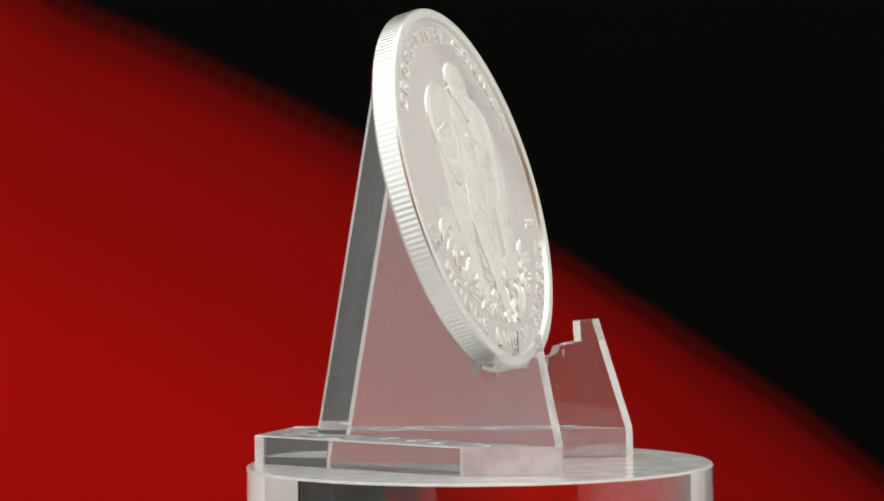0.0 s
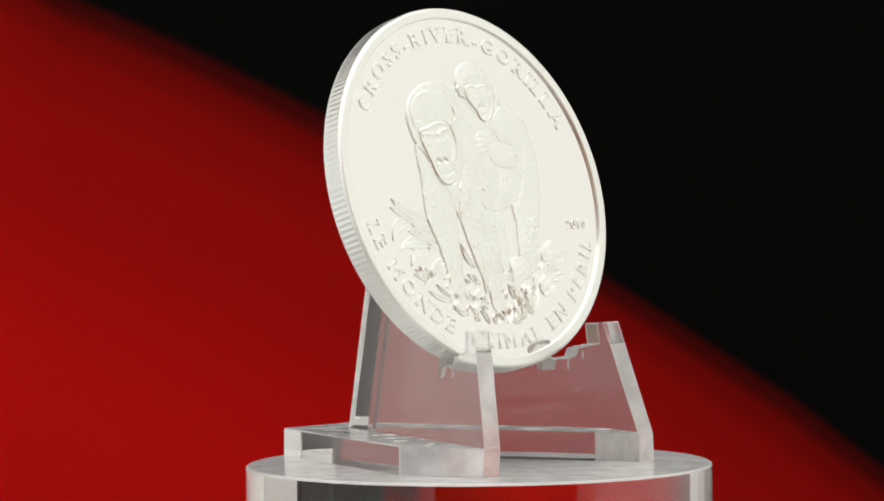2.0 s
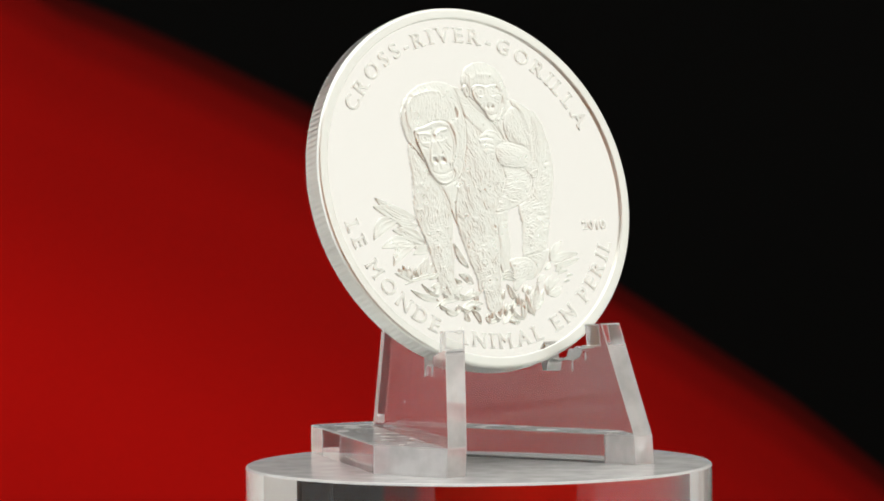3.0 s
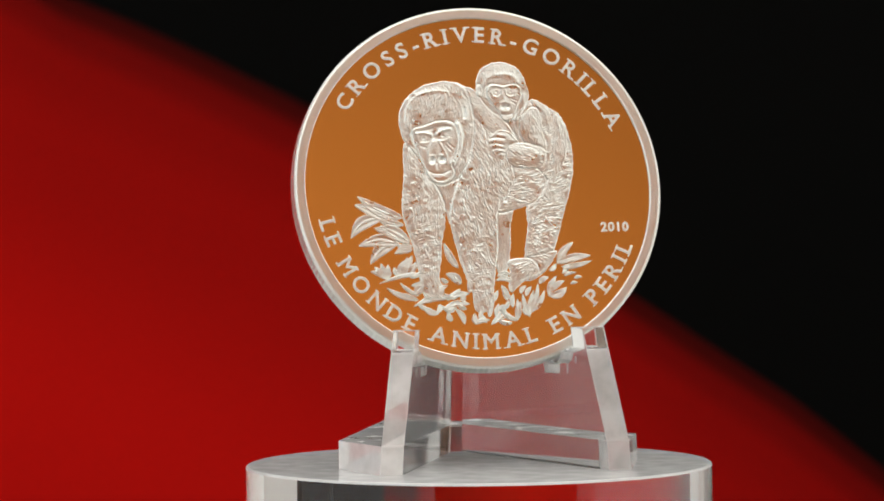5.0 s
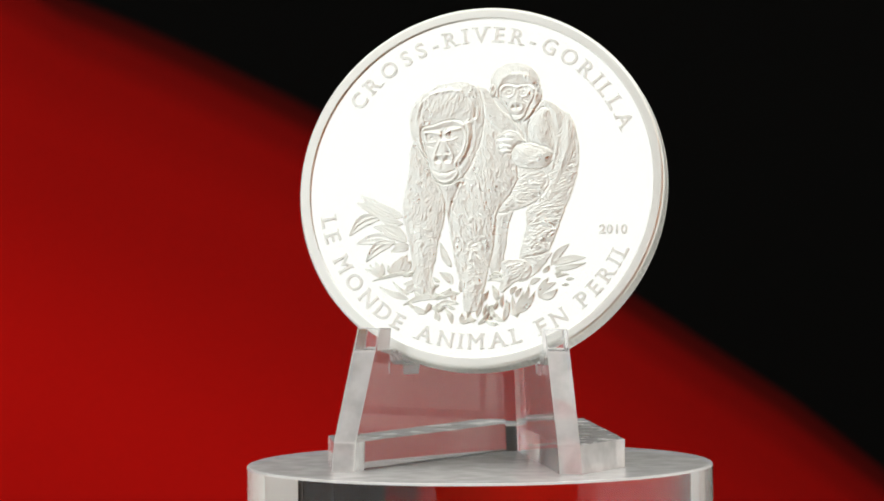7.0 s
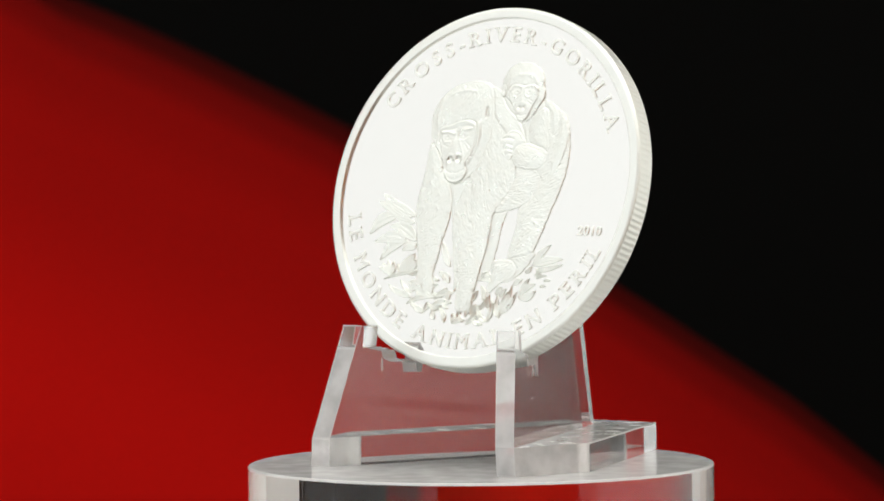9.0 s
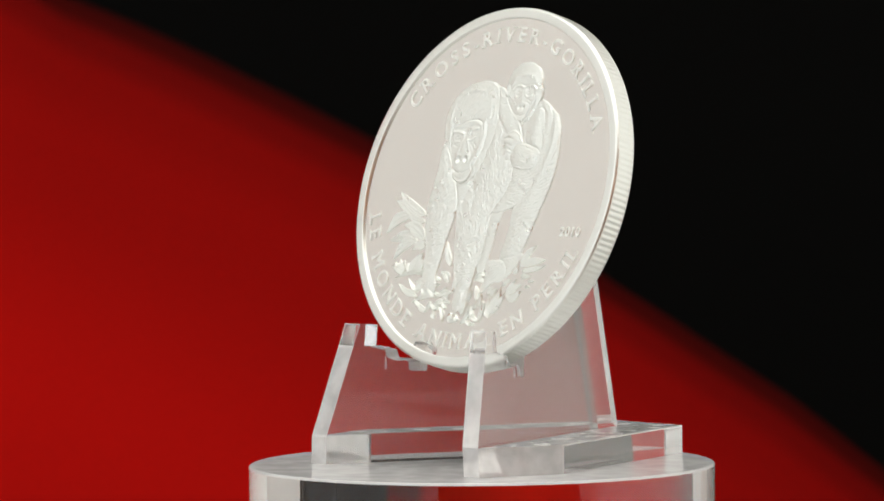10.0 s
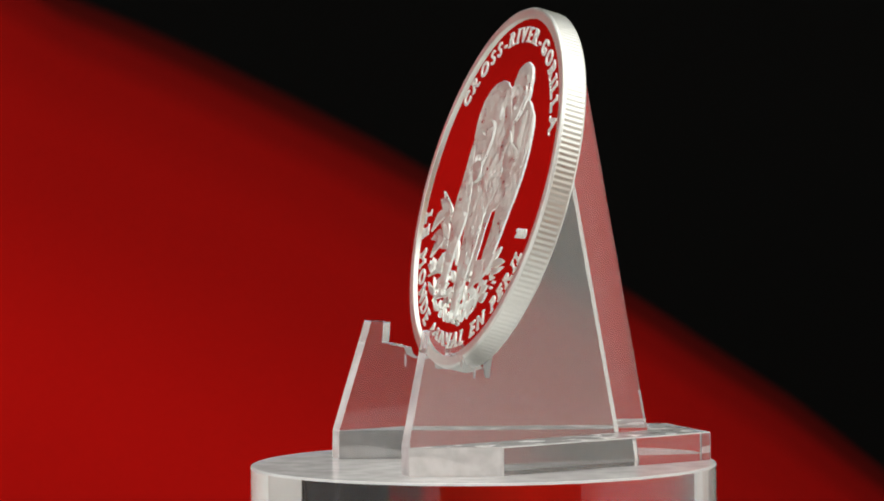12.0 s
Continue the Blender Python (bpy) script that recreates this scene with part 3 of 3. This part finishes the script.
    r.line([(-5.99, 9.91), (-4.80, 10.26), (-3.45, 10.37), (-2.69, 10.18)], 0.20, 0.12)
    r.line([(-0.98, 8.40), (-0.96, 7.49)], 0.17, -0.30)
    r.line([(-0.75, 8.52), (-0.65, 7.79), (-0.85, 7.19)], 0.15, 0.12)
    return relief_part("adult_gorilla_relief", r, parent, "frosted relief of a walking adult gorilla")


def infant_gorilla(parent):
    r = Relief(-0.8, 11.0, -3.0, 14.6, 0.040)
    r.form([(3.92, 7.50), (5.93, 9.18), (7.68, 8.68), (9.10, 7.33), (9.75, 5.86), (8.89, 1.76), (7.68, 0.68), (6.54, 1.66), (4.87, 4.34)], 0.46, 80, 0.03)
    r.form([(6.23, 9.36), (7.50, 8.74), (8.17, 7.64), (8.36, 6.36), (7.92, 5.58), (7.35, 6.19), (6.99, 7.53), (6.37, 8.45)], 0.56, 70, 0.06)
    r.form([(8.58, 7.58), (9.16, 7.27), (9.64, 6.11), (9.76, 4.47), (9.40, 2.90), (8.77, 1.58), (8.14, 0.43), (7.79, -0.95), (7.47, -1.67), (6.47, -1.84), (6.19, -1.35), (6.92, -0.76), (7.43, 0.44), (7.66, 1.77), (7.95, 3.28), (8.18, 4.79), (8.30, 6.30)], 0.60, 82, 0.09)
    for a, b in (((6.54, -1.36), (6.88, -1.72)), ((6.90, -1.12), (7.24, -1.61)), ((6.82, -0.27), (6.44, -0.99))):
        r.line([a, b], 0.10, -0.12)
    r.form([(5.29, 7.79), (6.08, 8.45), (6.72, 8.26), (7.15, 7.17), (7.21, 5.65), (7.52, 4.43), (7.25, 3.59), (6.03, 3.96), (5.12, 4.76), (4.69, 5.98), (4.85, 7.07)], 0.66, 100, 0.08)
    r.form([(1.62, 5.40), (2.40, 6.00), (3.46, 5.93), (4.20, 5.26), (4.59, 4.71), (3.69, 4.23), (3.26, 3.57), (2.94, 2.85), (2.24, 2.98), (1.67, 3.59), (1.35, 4.38), (1.31, 4.98)], 0.62, 10, 0.03, 0.7, ridge=0.10)
    for pts in ([(1.43, 5.10), (2.20, 5.22), (3.02, 5.09)], [(1.29, 4.50), (2.06, 4.61), (2.88, 4.42)], [(1.57, 3.89), (2.22, 4.07), (2.92, 3.94)], [(2.13, 3.22), (2.55, 3.58), (3.02, 3.51)]):
        r.line(pts, 0.09, -0.10)
    for pts in ([(1.62, 5.40), (2.33, 5.52), (2.97, 5.45)], [(1.36, 4.80), (2.13, 4.91), (2.83, 4.79)], [(1.52, 4.19), (2.17, 4.31), (2.81, 4.18)], [(1.91, 3.52), (2.38, 3.76), (2.91, 3.70)]):
        r.line(pts, 0.14, 0.05)
    r.form([(3.34, 4.17), (4.29, 4.65), (5.23, 4.64), (6.34, 4.32), (7.15, 4.01), (7.42, 3.22), (7.15, 2.38), (6.43, 1.90), (5.37, 1.85), (4.49, 1.93), (3.62, 2.30), (3.12, 2.97)], 0.70, 165, 0.12, 0.8)
    # round head, ear and the bare face with its ringed eyes
    r.form([(0.45, 10.94), (0.73, 12.16), (1.52, 13.00), (2.54, 13.36), (3.72, 13.29), (4.70, 12.85), (5.44, 11.99), (5.75, 10.89), (6.00, 9.67), (5.43, 8.46), (4.74, 7.37), (3.90, 6.84), (3.09, 7.09), (2.53, 8.00), (1.85, 8.86), (1.29, 9.47), (0.60, 9.97)], 0.66, 85, 0.07, 1.1)
    r.form([(0.45, 10.76), (0.81, 10.94), (1.08, 10.33), (0.94, 9.66), (0.53, 9.78), (0.37, 10.27)], 0.70, 90, 0.02, 0.3)
    r.mark((0.78, 10.27), 0.14, 0.34, 0, -0.14)
    r.form([(1.50, 10.57), (2.16, 10.92), (3.33, 10.79), (4.52, 10.90), (5.09, 10.53), (5.12, 9.56), (4.73, 8.71), (4.28, 7.56), (3.67, 6.96), (3.09, 7.15), (2.65, 7.94), (2.08, 8.74), (1.53, 9.65)], 0.72, 90, 0.015, 0.6, 0.8, ragged=0.02, groove=0.14)
    r.line([(1.39, 10.81), (1.59, 11.54), (2.43, 11.96), (3.55, 12.01), (4.43, 11.76), (4.88, 11.14)], 0.22, 0.10)
    r.line([(1.67, 10.32), (1.98, 10.74), (2.69, 10.80), (3.26, 10.49), (3.80, 10.79), (4.57, 10.84), (5.03, 10.41)], 0.16, 0.15)
    for eye in ((2.49, 10.13), (4.02, 10.12)):
        r.mark(eye, 0.70, 0.50, 0, -0.13)
        r.mark(eye, 0.42, 0.28, 0, 0.15)
        r.mark(eye, 0.17, 0.14, 0, -0.12)
    r.line([(1.95, 10.07), (2.12, 9.65), (2.58, 9.52), (3.01, 9.82), (3.08, 10.31)], 0.12, 0.11)
    r.line([(3.49, 10.30), (3.54, 9.82), (3.94, 9.57), (4.41, 9.69), (4.61, 10.17)], 0.12, 0.11)
    r.line([(3.25, 10.18), (3.29, 9.45), (3.33, 8.97)], 0.26, 0.10)
    r.line([(2.66, 8.37), (2.91, 8.91), (3.39, 9.03), (3.91, 8.84), (4.07, 8.35), (3.71, 7.99), (3.00, 8.00), (2.66, 8.37)], 0.11, 0.06)
    for at in ((3.08, 8.48), (3.61, 8.48)):
        r.mark(at, 0.19, 0.17, 0, -0.16)
    r.line([(2.93, 7.69), (3.46, 7.57), (3.99, 7.74)], 0.10, -0.10)
    r.line([(3.03, 7.21), (3.50, 7.14), (3.92, 7.32)], 0.12, 0.05)
    for a, b in (((4.11, 9.32), (4.57, 9.14)), ((4.04, 9.08), (4.44, 8.83))):
        r.line([a, b], 0.09, -0.10)
    r.line([(5.30, 9.80), (5.38, 8.82), (4.94, 7.98), (4.33, 7.19)], 0.20, 0.12)
    return relief_part("infant_gorilla_relief", r, parent, "frosted relief of an infant gorilla riding on its mother")


def leaf_blade(base, tip, width, bend, parent, lift=0.15):
    """A pointed leaf with a raised edge, hollow halves and a fine midrib."""
    bm = bmesh.new()
    (x0, y0), (x1, y1) = base, tip
    dx, dy = x1 - x0, y1 - y0
    long = math.hypot(dx, dy)
    px, py = -dy / long, dx / long
    rows, n = [], 12
    for i in range(n + 1):
        s = i / n
        half = width * 0.5 * (math.sin(math.pi * min(1, s ** 0.8)) ** 0.75 if 0 < s < 1 else 0.04)
        arc = bend * math.sin(math.pi * s) * long
        cx, cy = x0 + dx * s + px * arc, y0 + dy * s + py * arc
        edge = min(0.13, half * 0.4) / max(half, 1e-6)
        row = []
        for side, h in ((-1.1, -0.06), (-1.0, 0.75), (-1 + edge, 0.95), (-1 + 2 * edge, 0.55), (-0.10, 0.62), (0, 0.82), (0.10, 0.62), (1 - 2 * edge, 0.55), (1 - edge, 0.95), (1.0, 0.75), (1.1, -0.06)):
            w = FIELD + (lift * h * (0.75 + 0.25 * math.sin(math.pi * s)) if h > 0 else -0.05)
            row.append(bm.verts.new((cx + px * half * side, cy + py * half * side, w)))
        rows.append(row)
    for i in range(n):
        for k in range(10):
            bm.faces.new((rows[i][k], rows[i + 1][k], rows[i + 1][k + 1], rows[i][k + 1]))
    bmesh.ops.recalc_face_normals(bm, faces=bm.faces)
    if sum(f.normal.z for f in bm.faces) < 0:
        bmesh.ops.reverse_faces(bm, faces=bm.faces)
    on_coin(bm)
    return part("leaf", bm, frosted_silver, parent, smooth=50)


def foliage(parent):
    # broad leaves beside the foreleg
    for base, tip, width, bend in (
            ((-8.14, -3.23), (-12.74, -0.83), 1.25, 0.07), ((-8.63, -3.82), (-13.11, -1.73), 1.45, -0.05), ((-8.05, -3.95), (-10.94, -3.19), 0.8, 0.06), ((-10.47, -3.20), (-13.68, -5.26), 1.35, -0.16),
            ((-7.52, -5.87), (-11.20, -4.27), 1.35, -0.10), ((-8.21, -5.50), (-10.50, -3.92), 0.9, 0.10), ((-8.69, -5.98), (-12.89, -6.11), 1.3, -0.12), ((-8.92, -5.86), (-11.78, -8.03), 1.25, -0.14), ((-7.31, -6.59), (-9.19, -6.93), 0.8, -0.1), ((-7.30, -6.23), (-8.93, -6.09), 0.7, 0.1)):
        leaf_blade(base, tip, width, bend, parent)
    # sprigs on thin stalks
    for base, tip, width, bend in (
            ((-9.91, -9.67), (-11.80, -8.81), 0.65, -0.08), ((-9.84, -9.55), (-11.38, -8.33), 0.6, 0.05), ((-9.78, -9.43), (-10.73, -7.98), 0.6, 0.08), ((-9.78, -9.43), (-9.98, -8.11), 0.55, 0.08), ((-6.40, -9.11), (-10.96, -10.07), 0.42, -0.04),
            ((-8.74, -9.44), (-8.34, -7.78), 0.75, 0.08), ((-8.44, -9.33), (-7.86, -7.36), 0.7, 0.06), ((-8.09, -9.21), (-7.39, -7.19), 0.75, 0.04), ((-7.62, -9.10), (-7.06, -7.85), 0.65, -0.05), ((-6.94, -11.49), (-8.81, -10.04), 0.4, 0.06),
            ((-7.01, -11.91), (-10.22, -10.62), 0.6, 0.06), ((-7.01, -11.97), (-9.66, -11.22), 0.6, -0.04), ((-6.61, -10.36), (-7.45, -11.25), 0.9, 0.1), ((-6.43, -10.07), (-7.66, -10.35), 0.6, 0.1)):
        leaf_blade(base, tip, width, bend, parent)
    # round the near feet
    for base, tip, width, bend in (
            ((-3.75, -11.77), (-7.55, -12.62), 0.9, -0.10), ((-1.64, -11.32), (-4.11, -12.07), 0.75, -0.10), ((-1.67, -12.40), (-4.60, -13.01), 0.8, -0.12), ((-4.96, -13.42), (-6.68, -12.51), 0.85, 0.10), ((-4.75, -12.36), (-5.19, -13.42), 0.7, 0.1),
            ((-3.65, -14.21), (-3.97, -13.26), 0.8, 0.1), ((-2.27, -14.53), (-3.26, -12.85), 0.75, -0.12), ((-2.42, -10.30), (-3.95, -9.15), 1.15, -0.10), ((-2.65, -8.57), (-3.97, -5.92), 0.95, 0.06), ((-1.57, -11.21), (-1.64, -9.65), 0.9, -0.1),
            ((-5.59, -11.27), (-5.43, -9.72), 0.65, 0.14), ((-4.89, -11.28), (-3.82, -10.46), 0.7, 0.16), ((-2.25, -12.15), (-2.21, -11.20), 0.8, 0.1), ((-4.15, -13.43), (-2.97, -12.80), 0.6, 0.1), ((-2.55, -10.84), (-3.74, -11.42), 0.6, 0.1)):
        leaf_blade(base, tip, width * 0.76, bend, parent, 0.17)
    for base, tip, width, bend in (
            ((-1.16, -14.55), (-1.24, -13.41), 0.75, 0.05), ((-1.28, -14.54), (0.37, -14.15), 0.7, 0.10), ((0.47, -14.63), (1.68, -13.04), 0.7, -0.08), ((0.32, -13.85), (0.91, -11.95), 0.75, 0.06), ((0.96, -12.19), (1.40, -11.01), 0.6, 0.06), ((0.29, -12.84), (0.56, -11.83), 0.6, 0.05),
            ((3.15, -14.31), (3.35, -11.99), 0.85, -0.06), ((3.16, -14.25), (1.56, -13.15), 0.7, 0.08), ((2.30, -12.09), (1.77, -10.47), 0.85, -0.08), ((2.95, -10.07), (1.21, -9.99), 0.75, -0.16), ((2.86, -9.47), (1.34, -9.57), 0.7, -0.2), ((2.68, -14.54), (1.07, -14.10), 0.6, 0.1),
            ((2.86, -12.87), (2.97, -11.38), 0.65, 0.08), ((1.92, -13.04), (2.42, -12.09), 0.6, -0.1), ((1.21, -13.27), (2.05, -12.57), 0.55, 0.1)):
        leaf_blade(base, tip, width * 0.76, bend, parent, 0.17)
    # thin blades among them
    for base, tip in (((-6.11, -12.93), (-7.08, -12.21)), ((-3.33, -13.21), (-4.70, -12.48)), ((-2.93, -11.78), (-4.31, -11.29)), ((-0.68, -14.08), (-0.29, -13.01)), ((0.01, -14.44), (-0.43, -13.49)), ((1.07, -13.86), (1.36, -12.44)), ((1.53, -14.11), (2.48, -13.52)), ((2.35, -13.88), (1.70, -12.56)),
                      ((2.65, -11.98), (2.17, -10.90)), ((3.54, -13.30), (3.69, -12.23)), ((0.69, -11.47), (0.95, -10.64)), ((-2.04, -12.99), (-2.95, -12.38)), ((-3.81, -10.10), (-4.49, -9.62)), ((-2.88, -10.12), (-3.20, -9.28)), ((-5.72, -11.75), (-6.40, -11.14)), ((-4.45, -11.88), (-5.12, -11.16)), ((-6.45, -8.88), (-7.75, -9.57)), ((-9.02, -9.32), (-9.34, -8.36))):
        leaf_blade(base, tip, 0.42, 0.1, parent, 0.19)
    # sprays beside the hind foot
    for base, tip, width, bend in (
            ((4.57, -13.91), (3.96, -11.40), 0.5, 0.06), ((4.57, -13.79), (5.14, -11.06), 0.55, 0.05), ((4.58, -13.55), (5.63, -10.34), 0.55, -0.06), ((4.64, -13.43), (6.30, -11.07), 0.6, -0.08), ((4.71, -13.32), (5.92, -12.02), 0.5, -0.08), ((4.58, -13.67), (3.79, -12.95), 0.45, 0.1),
            ((6.75, -11.79), (7.64, -9.59), 0.65, 0.10), ((6.86, -11.79), (8.65, -10.86), 0.85, -0.10), ((7.00, -11.20), (8.44, -10.14), 0.65, 0.10), ((7.81, -8.34), (9.65, -6.02), 0.8, 0.08), ((7.93, -8.22), (11.41, -7.49), 0.85, 0.05), ((8.21, -8.64), (11.51, -8.03), 0.55, -0.05),
            ((5.75, -10.35), (6.82, -9.70), 0.6, 0.1), ((6.96, -9.05), (7.69, -8.28), 0.5, -0.1), ((3.72, -11.39), (4.34, -10.57), 0.5, 0.1), ((4.30, -11.70), (4.92, -10.69), 0.5, 0.1)):
        leaf_blade(base, tip, width, bend, parent)
    for base, tip in (((8.31, -8.94), (9.60, -8.84)), ((8.40, -9.60), (9.76, -9.26)), ((9.45, -9.86), (10.33, -9.75)), ((9.07, -10.45), (9.84, -10.34)), ((8.24, -9.30), (8.95, -9.07))):
        leaf_blade(base, tip, 0.32, 0.08, parent)


def glyph(ch, size, bold):
    """A letter of the built-in font as a bmesh, centred on its width, with its foot at v = 0."""
    cu = bpy.data.curves.new("letter", "FONT")
    cu.body, cu.size, cu.extrude, cu.offset = ch, size, 0.025, bold
    cu.bevel_depth, cu.bevel_resolution, cu.resolution_u = 0.038, 2, 4
    ob = bpy.data.objects.new("letter", cu)
    scene.collection.objects.link(ob)
    bpy.context.view_layer.update()
    me = bpy.data.meshes.new_from_object(ob.evaluated_get(bpy.context.evaluated_depsgraph_get()))
    bpy.data.objects.remove(ob)
    bm = bmesh.new()
    bm.from_mesh(me)
    bpy.data.meshes.remove(me)
    xs = [v.co.x for v in bm.verts]
    mid = (min(xs) + max(xs)) / 2
    bmesh.ops.translate(bm, vec=(-mid, 0, 0), verts=bm.verts)
    return bm, max(xs) - min(xs)


SERIFS = {"R": ((0.1, 0), (0.1, 1), (0.93, 0)), "I": ((0.5, 0), (0.5, 1)), "V": ((0.06, 1), (0.94, 1)), "E": ((0.1, 0), (0.1, 1)), "L": ((0.1, 0), (0.1, 1)),
          "A": ((0.05, 0), (0.95, 0)), "M": ((0.07, 0), (0.07, 1), (0.93, 0), (0.93, 1)), "N": ((0.09, 0), (0.09, 1), (0.91, 1)), "D": ((0.1, 0), (0.1, 1)), "P": ((0.1, 0), (0.1, 1))}


def add_serifs(bm, ch, width, cap):
    half = 0.27 if ch in "MN" else 0.38
    for at, top in SERIFS.get(ch, ()):
        x, y = (at - 0.5) * width, cap - 0.12 if top else 0.0
        faces = box(bm, x - half, x + half, y, y + 0.12, -0.04, 0.066)
        bmesh.ops.bevel(bm, geom=[e for e in {e for f in faces for e in f.edges}], offset=0.03, segments=1, affect="EDGES")


def legend(text, size, bold, radius, start, end, parent, below=False, stretch=1.0):
    """Letters round the rim from one bearing to another; below: reading along the foot of the coin."""
    made = [(None, size * 0.2) if c == " " else glyph(c, size, bold) for c in text]
    widths = [w * stretch for _, w in made]
    arc = abs(end - start) * math.pi / 180 * radius
    gap = (arc - sum(widths) + (widths[0] + widths[-1]) / 2) / (len(text) - 1)
    sign = 1 if below else -1
    run = -widths[0] / 2
    for k, ((bm, _), w) in enumerate(zip(made, widths)):
        a = radians(start) + sign * (run + w / 2) / radius
        run += w + gap
        if bm is None:
            continue
        turn = a + math.pi / 2 if below else a - math.pi / 2
        cap = size * 0.69
        add_serifs(bm, text[k], w / stretch, cap)
        m = Matrix.Translation((radius * math.cos(a), radius * math.sin(a), FIELD + 0.032)) @ Matrix.Rotation(turn, 4, "Z") @ Matrix.Diagonal((stretch, 1, 1, 1)) @ Matrix.Translation((0, -cap / 2, 0))
        bmesh.ops.transform(bm, matrix=m, verts=bm.verts)
        on_coin(bm)
        part("letter", bm, letter_silver, parent)


def coin():
    root = tagged(new("silver_coin"), "silver proof coin with gorilla relief leaning on the clear easel", "coin")
    bm = bmesh.new()
    t = COIN_T
    ring_mesh(bm, [(18.12, FIELD, 0), (18.14, -0.05, 0), (18.22, 0.0, 0), (19.0, 0.0, 0), (19.17, -0.07, 0), (19.24, -0.2, 0)], 360)
    part("rim", bm, rim_silver, root, "polished raised rim", smooth=14)
    bm = bmesh.new()
    ring_mesh(bm, [(19.24, -0.2, 0), (19.3, -0.28, 0.02), (19.3, -0.34, 0.045), (19.3, -t + 0.34, 0.045), (19.3, -t + 0.28, 0.02), (19.1, -t + 0.05, 0)], 1600, 200)
    part("reeded_edge", bm, reeded_silver, root, "reeded silver edge")
    bm = bmesh.new()
    rings = ring_mesh(bm, [(19.1, -t + 0.05, 0), (18.9, -t, 0), (17.9, -t, 0), (17.6, -t + 0.4, 0)], 240)
    bm.faces.new(rings[-1])
    part("reverse", bm, rim_silver, root, smooth=40)
    bm = bmesh.new()
    bm.faces.new([bm.verts.new((18.15 * math.cos(2 * math.pi * i / 240), 18.15 * math.sin(2 * math.pi * i / 240), FIELD)) for i in range(240)])
    part("field", bm, proof_field, root, "mirror polished field")
    for ob in root.children:
        b2 = bmesh.new()
        b2.from_mesh(ob.data)
        bmesh.ops.scale(b2, vec=(1000, 1000, 1000), verts=b2.verts)
        bmesh.ops.recalc_face_normals(b2, faces=b2.faces)
        if ob.name == "field":
            for f in b2.faces:
                if f.normal.z < 0:
                    f.normal_flip()
        on_coin(b2)
        bmesh.ops.scale(b2, vec=(MM, MM, MM), verts=b2.verts)
        b2.to_mesh(ob.data)
        b2.free()
    adult_gorilla(root)
    infant_gorilla(root)
    foliage(root)
    legend("CROSS-RIVER-GORILLA", 2.35, -0.002, 16.4, 145.5, 25.8, root)
    legend("LE MONDE ANIMAL EN PERIL", 2.35, -0.002, 16.4, 193.5, 336.0, root, below=True)
    x, y = (12.51, -4.93)
    for k, ch in enumerate("2010"):
        bm, w = glyph(ch, 1.35, 0.008)
        bmesh.ops.translate(bm, vec=(x + 0.5 + k * 0.76, y, FIELD + 0.035), verts=bm.verts)
        on_coin(bm)
        part("digit", bm, letter_silver, root)
    return root


pillar_thing = pillar()
easel_thing = easel()
coin_thing = coin()


def motions():
    """Pillar, easel and coin turn together on the pillar's axis."""
    rows = [(0.5 * k, pose(0, 0, 0, 0, 0, 69.79 - 11.8153 * 0.5 * k + 0.01447 * (0.5 * k - 6) ** 2)) for k in range(25)]
    for thing in (pillar_thing, easel_thing, coin_thing):
        walk(thing, rows)


motions()
